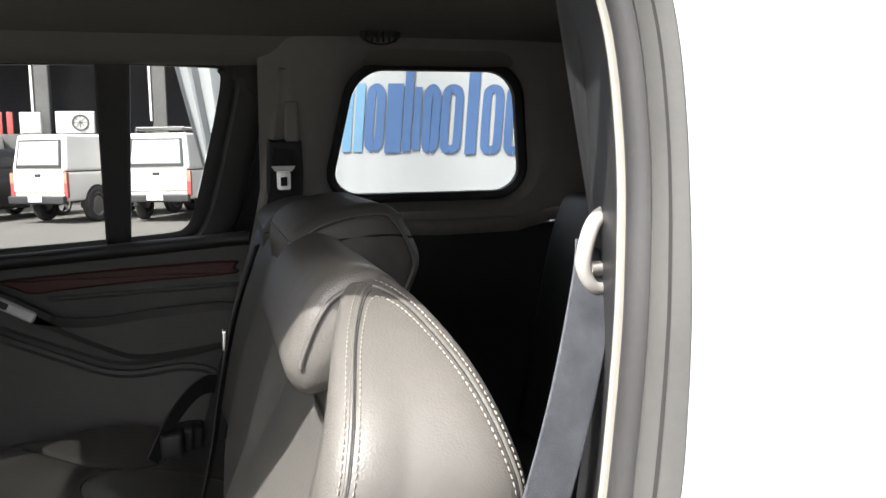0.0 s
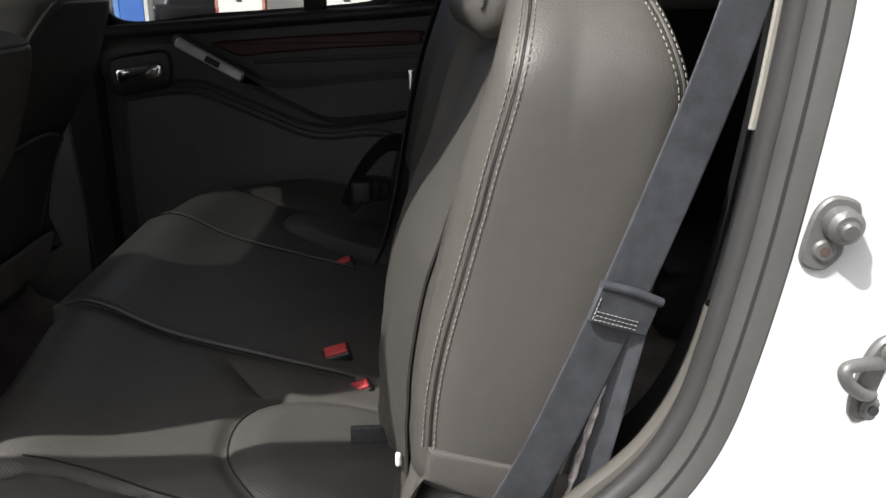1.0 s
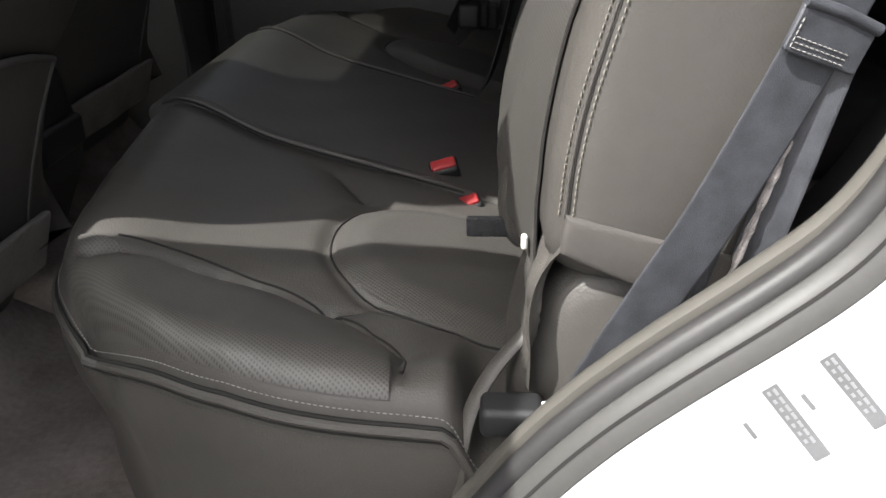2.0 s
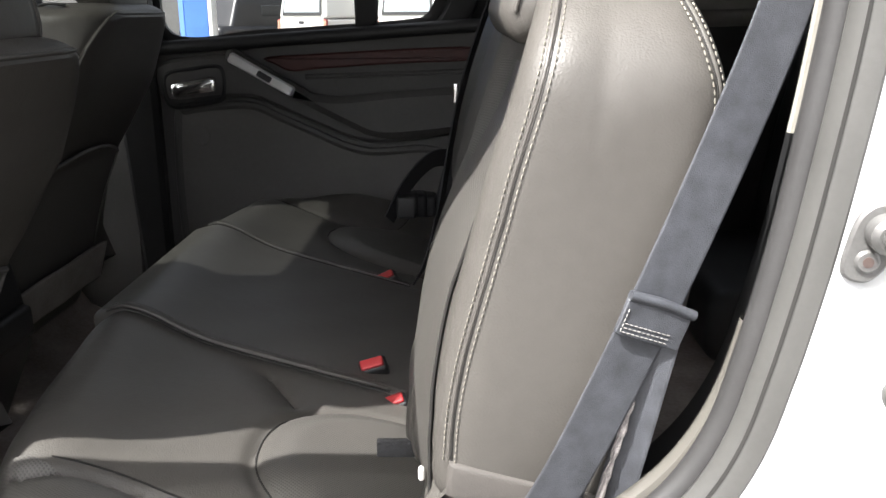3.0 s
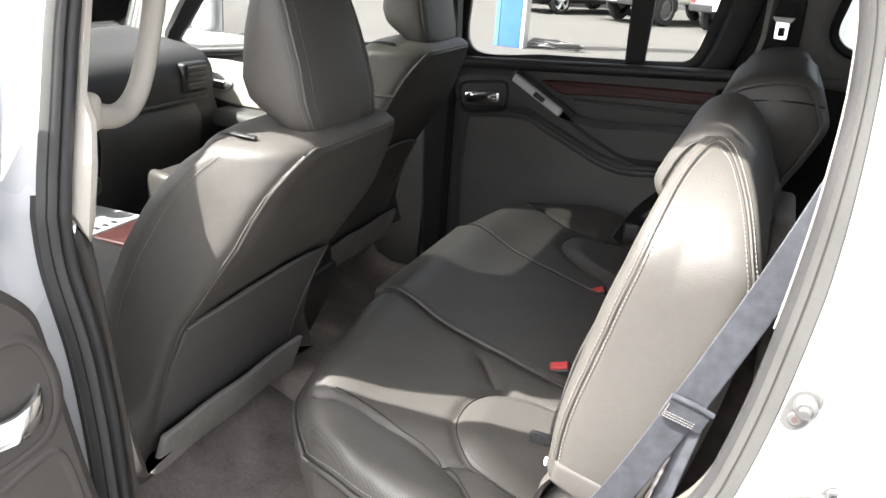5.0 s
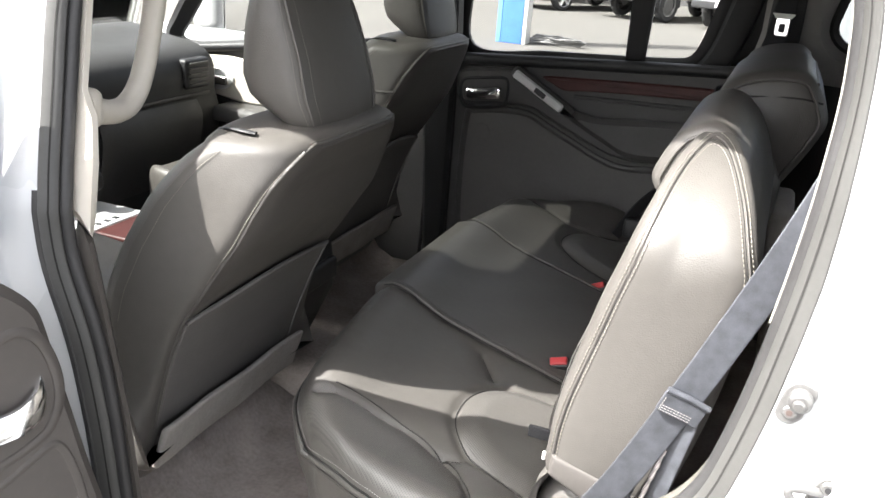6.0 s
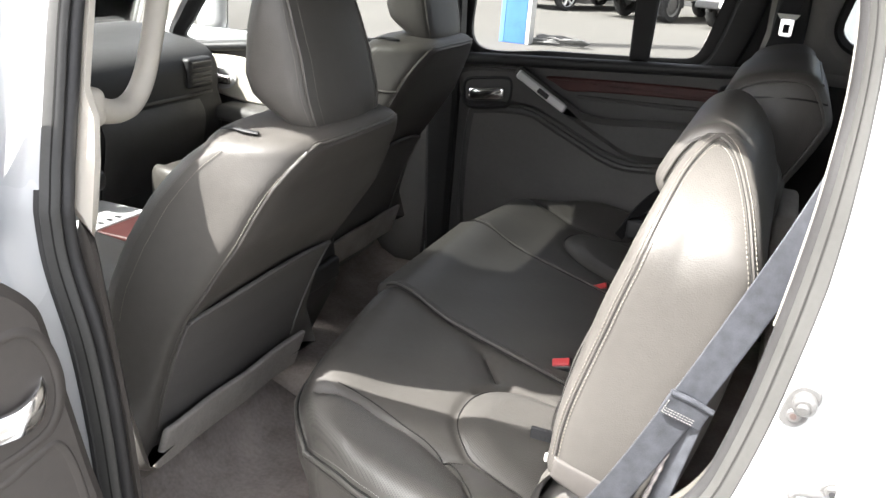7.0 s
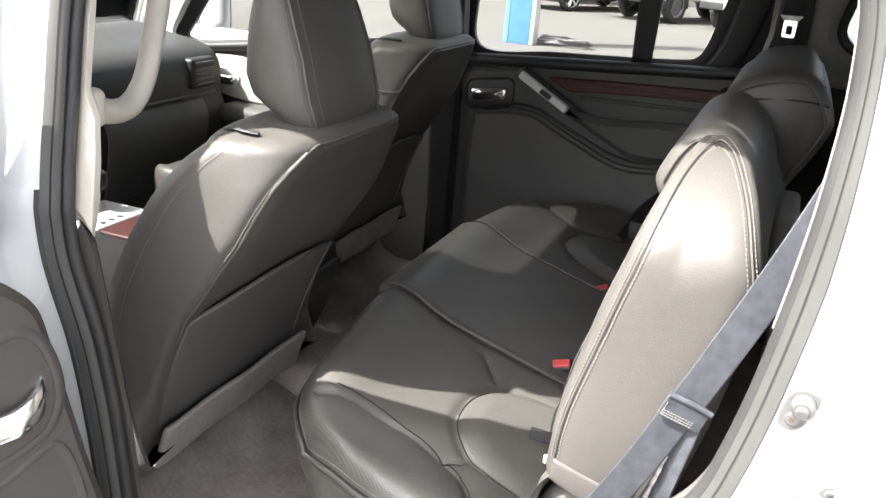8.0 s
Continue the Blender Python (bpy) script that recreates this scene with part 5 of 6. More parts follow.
            out.append((cx + rx * k * c, cy + ry * k * s))
        return out

    for line in crease:
        seam_on(shp, line)
    seam_on(shp, pad_line(0.425, 0.425, 0.169, 0.133, 60, 300), lift=0.0012)
    seam_on(lambda q: far(q) + np.array((0, 0, 0.002)), pad_line(0.40, 1.285, 0.197, 0.127, 60, 300), lift=0.0012)
    for line in crease2:
        seam_on(lambda q: far(q) + np.array((0, 0, 0.002)), line)
    piece("perforated_pad", cover(0.425, 0.425, 0.168, 0.132, shp), LEATHER_PERF, near, "perforated leather pad")
    piece("perforated_pad", cover(0.40, 1.285, 0.195, 0.125, lambda q: far(q) + np.array((0, 0, 0.002))), LEATHER_PERF, bench, "perforated leather pad")
    # perforated side insert
    n, m = 80, 32
    pts, faces = [], []
    for i in range(n + 1):
        f = math.sin(0.5 * math.pi * i / n)
        x = -0.004 + 0.357 * f
        for j in range(m + 1):
            lo, hi = 0.124, 0.124 + (0.144 - 0.02 * f) * min(1.0, 0.80 + 1.6 * f) * math.sqrt(max(0.0004, 1 - max(0.0, (f - 0.7) / 0.3) ** 2.6))
            yy = lo + (hi - lo) * (j / m) ** 1.4
            near_edge = max(0.0, 0.120 + EDGE_R - yy, EDGE_R - 0.016 - x)
            pts.append((x, yy, SEAT_Z - EDGE_R + math.sqrt(EDGE_R**2 - min(near_edge, EDGE_R * 0.97) ** 2)))
    for i in range(n):
        for j in range(m):
            a = i * (m + 1) + j
            faces.append((a, a + 1, a + m + 2, a + m + 1))
    piece("perforated_insert", (shp(np.array(pts)) + np.array((0, 0, 0.0032)), faces), LEATHER_PERF, near, "perforated leather side insert")
    # mid seam welts
    for y, r in ((0.63, 0.0042), (1.076, 0.0030)):
        p = mid(np.array([(x, y, SEAT_Z + 0.006) for x in np.linspace(0.012, 0.385, 80)]))
        piece("welt", tube(p + np.array((0, 0, 0.0008)), r * np.sqrt(np.sin(np.pi * np.linspace(0.02, 0.98, 80))).clip(0.3), 8), LEATHER, bench)
        for side in (-0.0066, 0.0066):
            piece("seam_shade_line", tube(p + np.array((0, side * 0.85, -0.0010)), 0.0013, 6), SEAM_SHADE, bench, "seam groove, its shade painted dark")
        piece("stitching", stitches(p + np.array((0, 0.013, 0.0015))), THREAD_DARK, bench, "dark thread")
    # frame under the bench
    for y in (0.24, 0.62, 1.08, 1.5):
        piece("seat_foot", rbox((0.10, y - 0.025, 0.515), (0.16, y + 0.025, 0.64), 0.008, (1, 1, 2)), PLASTIC_DARK, bench)
    piece("valance", rbox((0.12, 0.2, 0.53), (0.50, 1.52, 0.63), 0.01, (2, 6, 2)), PLASTIC_DARK, bench)


NEAR_BACK = spline([(0.466, 0.930), (0.461, 0.985), (0.468, 1.045), (0.481, 1.105), (0.497, 1.172), (0.513, 1.225), (0.527, 1.272), (0.546, 1.322), (0.573, 1.350), (0.604, 1.342),
                    (0.631, 1.306), (0.648, 1.26), (0.656, 1.22), (0.650, 1.15), (0.635, 1.06), (0.615, 0.975), (0.598, 0.925), (0.53, 0.915)], 96, True)


def rear_backs():
    back = thing("split_bench_seat", (0.53, 0.37, 0.8), "taupe leather seat back, side panel bright in sun", "car seat")

    def roll_in(q):
        """The side panel rolls inward toward its top."""
        q = q.copy()
        q[:, 1] += 0.16 * np.clip((q[:, 2] - 1.23) / 0.115, 0, 1.02) ** 2.2 * np.clip((0.36 - q[:, 1]) / 0.24, 0, 1)
        return q

    def pad_bulge(z):
        """How far the middle of the back stands behind (+) or before (-) its bolster."""
        return np.interp(z, [0.90, 0.92, 1.00, 1.06, 1.09, 1.12, 1.18, 1.24, 1.30, 1.34], [-0.026, -0.026, -0.016, -0.006, 0.002, 0.014, 0.030, 0.036, 0.020, 0.0])

    def pad_shift(y, z):
        """The middle falls away fast behind the upper bolster and swells slowly below."""
        d = pad_bulge(z)
        f = np.clip((y - 0.165) / np.where(d > 0, 0.055, 0.19), 0, 1)
        return d * f * f * (3 - 2 * f) * np.clip((0.62 - y) / 0.06, 0, 1)

    def bow(q):
        q = q.copy()
        front = np.clip((0.585 - q[:, 0] + 0.22 * (q[:, 2] - 1.12)) / 0.05, 0, 1)
        q[:, 0] += pad_shift(q[:, 1], q[:, 2]) * front
        return roll_in(q)

    main = piece("backrest", pillow(NEAR_BACK, 0.129, 0.628, 0.026, 22, 0.0018, bow), LEATHER, back)
    # seams of the side panel: a welt between two rows of stitches, in from the front bolster
    nr = normals2(NEAR_BACK)
    rim = list(range(4, 72))
    inset = np.interp(rim, [4, 10, 20, 30, 38, 44, 50, 72], [0.012, 0.013, 0.017, 0.015, 0.010, 0.008, 0.009, 0.010])

    def side_y(ins):
        return 0.129 + 0.026 * (1 - math.sqrt(max(0.0, 1 - (max(0.0, 0.026 - ins) / 0.026) ** 2)))

    def panel_line(extra, lift):
        pts = []
        for i, ins in zip(rim, inset):
            q = NEAR_BACK[i] - nr[i] * (ins + extra)
            pts.append((q[0], side_y(ins + extra) - lift, q[1]))
        return roll_in(np.array(pts))

    for extra in (-0.0042, 0.0042):
        piece("stitching", stitches(panel_line(extra, 0.0006), 0.0034, 0.0018, 0.0008), THREAD, main, "pale thread")
    piece("piping", tube(panel_line(-0.0006, -0.0006), 0.0016, 8), LEATHER, main)
    piece("seam_shade_line", tube(panel_line(0.0014, -0.0003), 0.0005, 6), SEAM_SHADE, main, "seam groove, its shade painted dark")
    # lower cloth skirt and folded leather at the foot
    hem = spline([(0.472, 0.967), (0.478, 0.970), (0.53, 0.957), (0.577, 0.945), (0.582, 0.938), (0.577, 0.908), (0.570, 0.902), (0.53, 0.917), (0.476, 0.941), (0.470, 0.948)], 50, True)
    piece("skirt", pillow(hem, 0.1262, 0.60, 0.004, 4, 0.0008), SKIRT, main, "taupe cloth skirt")
    # leather gathered in soft pleats at the foot of the front bolster
    n, m = 60, 30
    pts, faces = [], []
    for i in range(n + 1):
        f = i / n
        y = 0.127 + 0.095 * f
        for j in range(m + 1):
            g = j / m
            drop = spline([(0.487, 0.962), (0.470, 0.935), (0.459, 0.905), (0.455, 0.872), (0.452, 0.835)], m + 1)[j]
            fold = abs(math.sin(17 * f + 1.6 * math.sin(3.1 * g + 4 * f))) ** 0.6 + 0.4 * math.sin(11 * f + 5 * g)
            press = 0.35 + 0.65 * math.sin(math.pi * min(1.0, 1.15 * g))
            pts.append((drop[0] - 0.0065 * fold * press, y + 0.006 * math.sin(7 * g + 2 * f), drop[1]))
    for i in range(n):
        for j in range(m):
            a = i * (m + 1) + j
            faces.append((a, a + 1, a + m + 2, a + m + 1))
    piece("gathered_leather", (pts, faces), LEATHER, main, "puckered leather gather")
    base = spline([(0.44, 0.78), (0.46, 0.90), (0.52, 0.93), (0.60, 0.92), (0.60, 0.78), (0.52, 0.76)], 40, True)
    piece("hinge_cover", pillow(base, 0.14, 0.30, 0.025, 3), LEATHER, back, "leather hinge cover")
    piece("white_clip", rbox((0.446, 0.196, 0.914), (0.451, 0.203, 0.926), 0.003, (1, 1, 2)), WHITE_PL, main)
    # front pad, perforated
    n, m = 30, 40
    pts, faces = [], []
    for i in range(n + 1):
        z = 0.905 + 0.325 * i / n
        for j in range(m + 1):
            y = 0.186 + 0.40 * j / m
            k = np.interp(z, NEAR_BACK[2:40, 1], NEAR_BACK[2:40, 0])
            pts.append((k + float(pad_shift(y, z)) - 0.0024 - 0.002 * min(1.0, (y - 0.186) / 0.02), y, z))
    for i in range(n):
        for j in range(m):
            a = i * (m + 1) + j
            faces.append((a, a + 1, a + m + 2, a + m + 1))
    piece("perforated_panel", (pts, faces), LEATHER_PERF_BACK, main, "perforated leather panel")
    piece("seam_shade_line", tube(np.array(pts[0::m + 1]) + np.array((-0.0002, -0.001, 0)), 0.0014, 6), SEAM_SHADE, main, "sewn seam, its shade painted dark")
    puff = spline([(0.455, 0.868), (0.437, 0.880), (0.430, 0.905), (0.433, 0.935), (0.443, 0.965), (0.456, 0.992), (0.47, 0.96), (0.475, 0.90)], 40, True)
    piece("lower_roll", pillow(puff, 0.285, 0.60, 0.022, 14, 0.004, lambda q: np.stack([q[:, 0] + 0.003 * np.sin(q[:, 1] * 60) * (q[:, 0] < 0.45), q[:, 1], q[:, 2] + 0.012 * np.sin(q[:, 1] * 17 + 1)], 1)), LEATHER_PERF_BACK, main, "soft perforated roll at the foot of the back")
    piece("fabric_tab", rbox((0.402, 0.292, 0.880), (0.438, 0.299, 0.898), 0.002, (4, 1, 2)), WEBBING_DARK, main, "stitched dark fabric tab")
    # headrest: a soft hood over the top of the back
    hood = spline([(0.513, 1.281), (0.520, 1.306), (0.532, 1.330), (0.547, 1.346), (0.574, 1.356), (0.600, 1.347), (0.617, 1.322), (0.612, 1.295), (0.585, 1.275), (0.555, 1.262), (0.527, 1.258)], 64, True)
    hr = piece("headrest", pillow(hood, 0.288, 0.615, 0.018, 14, 0.004), LEATHER, back, "low leather headrest over the seat back")
    nr = normals2(hood)
    q = hood - nr * 0.012
    piece("piping", tube([(a, 0.288 + 0.018 * (1 - math.sqrt(1 - (0.006 / 0.018) ** 2)) - 0.0006, b) for a, b in q[:40]], 0.0022, 8), LEATHER, hr)
    # far part of the back
    far = thing("split_bench_seat", (0.58, 1.12, 0.8), "dark taupe leather seat back with two headrests", "car seat")
    wide = NEAR_BACK * np.array((1.0, 0.93)) + np.array((0.012, 0.066))
    piece("backrest", pillow(wide, 0.636, 1.60, 0.035, 22, 0.004, lambda q: np.stack([q[:, 0] + 0.02 * np.clip((0.6 - q[:, 0]) / 0.05, 0, 1) * np.cos((q[:, 1] - 0.636) * 2 * math.pi / 0.48) * 0.5, q[:, 1], q[:, 2]], 1)), LEATHER, far)
    hood2 = spline([(0.562, 1.24), (0.550, 1.29), (0.551, 1.335), (0.568, 1.360), (0.605, 1.376), (0.655, 1.383), (0.684, 1.374), (0.706, 1.340), (0.715, 1.312), (0.708, 1.285), (0.682, 1.232), (0.650, 1.188), (0.60, 1.20)], 60, True)
    nr2 = normals2(hood2)
    for y0, y1, drop in ((0.655, 1.02, 0.0), (1.20, 1.54, 0.030)):
        low = np.array((0.0, drop))
        h = piece("headrest", pillow(hood2 - low, y0, y1, 0.028, 8, 0.01), LEATHER, far, "broad leather headrest")
        q = hood2 - nr2 * 0.012 - low
        piece("piping", tube([(a, y0 + 0.028 * (1 - math.sqrt(1 - (0.016 / 0.028) ** 2)) - 0.001, b) for a, b in np.vstack([q, q[:1]])], 0.0028, 8), LEATHER, h)
        cy = y0 - 0.0006
        crease = np.array([(0.553, cy + 0.012, 1.331), (0.575, cy, 1.336), (0.62, cy, 1.342), (0.67, cy, 1.345), (0.702, cy + 0.010, 1.340)]) - np.array((0, 0, drop))
        piece("seam_shade_line", tube(spline(crease, 30), 0.0016, 6), SEAM_SHADE, h, "sewn seam, its shade painted dark")
        for x, z in ((0.5535, 1.337), (0.690, 1.366)):
            piece("piping", tube([(x, y, z - drop) for y in np.linspace(y0 + 0.02, y1 - 0.02, 12)], 0.0030, 8), LEATHER, h)
    piece("rear_shelf_flap", rbox((0.66, 0.66, 1.06), (0.70, 0.86, 1.16), 0.012, (1, 3, 2)), CARPET_GREY, far)


def front_seat(name, dy, dx, label):
    """A front seat: a wing-shaped back with a corner seam, pocket, carpet flap, headrest and cushion."""
    seat = thing(name, (-0.3 + dx, 0.44 + dy, 0.52), label, "car seat", "front seats")
    shift = np.array((dx, dy, 0.0))

    def corner_x(z):
        return np.interp(z, [0.70, 0.766, 0.817, 0.884, 0.961, 1.046, 1.102, 1.146, 1.185, 1.214, 1.235], [-0.215, -0.197, -0.181, -0.156, -0.121, -0.067, -0.030, -0.009, 0.010, 0.028, 0.042])

    def front_x(z):
        return np.interp(z, [0.70, 0.718, 0.795, 0.868, 0.946, 1.006, 1.076, 1.144, 1.21, 1.253, 1.285], [-0.205, -0.212, -0.236, -0.260, -0.264, -0.250, -0.221, -0.183, -0.132, -0.084, -0.034])

    def corner_y(z):
        return np.interp(z, [0.70, 0.961, 1.046, 1.102, 1.146, 1.185, 1.214, 1.24], [0.216, 0.203, 0.204, 0.209, 0.219, 0.234, 0.255, 0.285])

    def side_y(z):
        return 0.182 + 0.034 * min(1.0, max(0.0, (z - 0.98) / 0.26)) ** 1.2

    def rear_x(z):
        """The back's middle: proud above, hollow behind the pocket."""
        return corner_x(z) + np.interp(z, [0.70, 0.955, 1.0, 1.10, 1.24], [-0.014, -0.014, 0.002, 0.008, 0.004])

    def section(z, shrink):
        xf, xr, yc, xm = float(front_x(z)), float(corner_x(z)), float(corner_y(z)), float(rear_x(z))
        ys = side_y(z)
        front = spline([(xf - 0.032, 0.44), (xf - 0.030, 0.34), (xf - 0.022, ys + 0.06), (xf - 0.006, ys + 0.016), (xf + 0.022, ys)], 15)
        run = xr - (xf + 0.022)
        side = [(xf + 0.022 + run * f, ys + 0.024 * f + (yc - ys - 0.024) * f**4.5) for f in np.linspace(0, 1, 13)[1:]]
        back = [(xr + (xm - xr) * min(1.0, 4.0 * f) ** 0.7, yc + (0.44 - yc) * f) for f in np.linspace(0, 1, 10)[1:]]
        half = [tuple(q) for q in front] + side + back
        half = np.array(half)
        for _ in range(5):
            near = half.copy()
            near[20:32] = 0.5 * half[20:32] + 0.25 * (half[19:31] + half[21:33])
            half = near
        half = [tuple(q) for q in half]
        loop = half + [(x, 0.88 - y) for x, y in reversed(half[1:-1])]
        c = np.array((-0.035, 0.44))
        return [tuple(np.array((*(c + (np.array(q) - c) * (1 - np.array((0.75, 1.0)) * shrink)), z)) + shift) for q in loop]

    heights = list(np.linspace(0.70, 1.16, 34)) + list(np.linspace(1.17, 1.235, 10))
    loops = [section(z, 0.34 * max(0.0, (z - 1.15) / 0.09) ** 2.6 * 0.22) for z in heights]
    for a in (15, 30, 45, 60, 75):
        s = math.sin(radians(a))
        loops.append([(x, y, z + 0.026 * s) for x, y, z in section(1.235, 0.075 + 0.55 * (1 - math.cos(radians(a))))])
    back = piece("backrest", loft(loops, caps=True), LEATHER, seat)
    half_n = 15 + 12 - 1

    def seam(idx, off, lo, hi):
        return [np.array(loops[i][idx]) + np.array(off) for i in range(0, len(loops) - 5) if lo <= loops[i][0][2] <= hi]

    piece("piping", tube(seam(half_n, (0.0, -0.0005, 0), 0.74, 1.24), 0.0030, 8), LEATHER, back)
    piece("stitching", stitches(seam(half_n - 1, (0.006, 0.0022, 0), 1.03, 1.24), r=0.0009), THREAD, back, "pale thread")
    ridge = even(spline(np.vstack([seam(half_n, (0, 0, 0), 1.20, 1.23)[-1:], np.array(loops[-5][half_n + 1:half_n + 19])]), 60), 0.006)
    piece("piping", tube(ridge, 0.0028, 8), LEATHER, back)
    piece("stitching", stitches(even(ridge + np.array((-0.003, 0, 0.0045)), 0.004), r=0.0009), THREAD, back, "pale thread")
    piece("stitching", stitches(seam(13, (0.004, -0.0012, 0), 0.95, 1.24)), THREAD, back, "pale thread")
    piece("stitching", stitches(seam(15, (0.004, -0.0008, 0), 0.95, 1.24)), THREAD, back, "pale thread")
    if dy:
        row = min(range(34), key=lambda i: abs(loops[i][0][2] - 1.152))
        piece("piping", tube([(x, y - 0.0006, z) for x, y, z in loops[row][12:half_n + 1]], 0.0034, 8), LEATHER, back)
    piece("strap_tab", tube(spline([(-0.105 + dx, 0.285 + dy, 1.250), (-0.08 + dx, 0.275 + dy, 1.2565), (-0.055 + dx, 0.268 + dy, 1.258), (-0.035 + dx, 0.272 + dy, 1.256)], 12), 0.0055, 8, flat=0.45), PLASTIC_DARK, back, "black strap tab")

    # pocket on the back
    n, m = 24, 24
    pts, faces = [], []
    for i in range(n + 1):
        for j in range(m + 1):
            top = 0.952 + 0.035 * math.sin(math.pi * j / m)
            z = 0.735 + (top - 0.735) * i / n
            y0 = float(corner_y(z)) + 0.022
            y = y0 + (0.88 - 2 * y0) * j / m
            e = (1 - (2 * j / m - 1) ** 6)
            pts.append((float(rear_x(z)) + 0.007 + 0.006 * e * math.sin(math.pi * min(1, 0.25 + 0.75 * i / n) * 0.62) + dx, y + dy, z))
    for i in range(n):
        for j in range(m):
            a = i * (m + 1) + j
            faces.append((a, a + 1, a + m + 2, a + m + 1))
    pocket = piece("seat_pocket", (pts, faces), POCKET, back, "dark vinyl map pocket")
    rim = [pts[n * (m + 1) + j] for j in range(m + 1)]
    piece("pocket_hem", tube(rim, 0.0045, 8), POCKET, pocket)
    for k in (0, m):
        piece("pocket_seam", tube([pts[i * (m + 1) + k] for i in range(n + 1)], 0.0035, 8), POCKET, pocket)
    # carpet flap at the foot of the back
    flap = rbox((0, 0.222, 0), (0.014, 0.650, 0.086), 0.006, (1, 20, 5), lambda q: np.stack([q[:, 0] - 0.220 + 0.32 * q[:, 2] + 0.002 * np.sin(q[:, 1] * 31) + dx, q[:, 1] + dy, q[:, 2] + 0.662], 1))
    piece("carpet_flap", flap, CARPET_GREY, back, "pale grey carpet flap")
    piece("hinge_cover", rbox((-0.30 + dx, 0.215 + dy, 0.64), (-0.215 + dx, 0.28 + dy, 0.76), 0.03, (4, 3, 4)), LEATHER, seat)

    # headrest: a wedge with seams at its rear corners
    def head_loop(z, shrink):
        xf = float(np.interp(z, [1.24, 1.263, 1.293, 1.325, 1.389, 1.52], [-0.050, -0.068, -0.112, -0.126, -0.124, -0.106]))
        xr = float(np.interp(z, [1.24, 1.354, 1.421, 1.52], [0.022, -0.006, -0.030, -0.072]))
        w = float(np.interp(z, [1.24, 1.30, 1.40, 1.52], [0.106, 0.118, 0.112, 0.092]))
        half = [tuple(q) for q in spline([(xf, 0.0), (xf + 0.004, w * 0.5), (xf + 0.018, w * 0.85), (xf + 0.042, w * 1.02), (xf * 0.4 + xr * 0.6, w * 1.05)], 13)]
        half += [(xf * 0.2 + xr * 0.8, w * 1.04), (xr - 0.006, w * 1.005), (xr, w * 0.965), (xr + 0.004, w * 0.8), (xr + 0.007, w * 0.4), (xr + 0.008, 0.0)]
        half = np.array(half)
        for _ in range(2):
            half[11:18] = 0.5 * half[11:18] + 0.25 * (half[10:17] + half[12:19])
        half = [tuple(q) for q in half]
        loop = [(x, 0.445 - y) for x, y in half] + [(x, 0.445 + y) for x, y in reversed(half[1:-1])]
        c = np.array((-0.04, 0.445))
        return [tuple(np.array((*(c + (np.array(q) - c) * (1 - shrink)), z)) + shift) for q in loop]

    rows = [head_loop(1.240, 0.55), head_loop(1.2415, 0.30), head_loop(1.246, 0.15), head_loop(1.253, 0.075), head_loop(1.262, 0.03), head_loop(1.272, 0.008)]
    zs = list(np.linspace(1.284, 1.47, 15))
    rows += [head_loop(z, 0.0) for z in zs]
    for a in (25, 45, 65, 80):
        rows.append(head_loop(1.47 + 0.05 * math.sin(radians(a)), 0.6 * (1 - math.cos(radians(a)))))
    hr = piece("headrest", loft(rows, caps=True), LEATHER, seat, "padded leather headrest")
    for idx in (15, len(rows[0]) - 15):
        line = np.array([rows[i][idx] for i in range(2, len(rows) - 3)])
        piece("piping", tube(line, 0.0028, 8), LEATHER, hr)
        for k in (-1, 1):
            side_line = np.array([rows[i][idx + k] for i in range(2, len(rows) - 3)])
            piece("stitching", stitches(line + (side_line - line) * 0.8, r=0.0006), THREAD, hr, "pale thread")
    for y in (0.385, 0.505):
        piece("post", cylinder((-0.04 + dx, y + dy, 1.20), (-0.04 + dx, y + dy, 1.27), 0.007, 12), CHROME, seat)
        piece("post_guide", rbox((-0.065 + dx, y - 0.022 + dy, 1.248), (-0.015 + dx, y + 0.022 + dy, 1.260), 0.005, (2, 2, 1)), PLASTIC_DARK, seat)
    # cushion
    def seat_shape(q):
        q = corner_round(q, -0.80, 0.21, 0.12, 0.1, 1)
        q = q.copy()
        up = np.clip((q[:, 2] - 0.66) / 0.16, 0, 1)
        t = np.abs((q[:, 1] - 0.44) / 0.23)
        q[:, 2] += up * (0.05 * np.clip((t - 0.55) / 0.45, 0, 1) ** 2 - 0.10 * (q[:, 0] + 0.8))
        q[:, 0] += dx
        q[:, 1] += dy
        return q
    piece("cushion", rbox((-0.80, 0.21, 0.60), (-0.24, 0.66, 0.85), 0.05, (14, 14, 6), seat_shape), LEATHER, seat)
    return seat


rear_bench()
rear_backs()
front_seat("driver_seat", 0.0, 0.0, "taupe leather driver's seat with a stitched back and pocket")
passenger = front_seat("passenger_seat", 0.85, -0.185, "taupe leather front passenger seat seen from behind")
passenger.scale = (1.0, 1.0, 1.055)


def third_row():
    seat = thing("third_row_seat", (1.25, 1.3, 0.66), "dark cloth third-row seat back", "car seat")
    out = spline([(1.14, 0.72), (1.16, 0.95), (1.20, 1.18), (1.24, 1.32), (1.28, 1.345), (1.33, 1.32), (1.32, 1.1), (1.28, 0.72)], 48, True)
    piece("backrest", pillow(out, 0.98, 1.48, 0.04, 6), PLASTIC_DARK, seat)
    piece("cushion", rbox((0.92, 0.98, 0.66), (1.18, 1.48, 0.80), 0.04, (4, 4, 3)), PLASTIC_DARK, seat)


third_row()


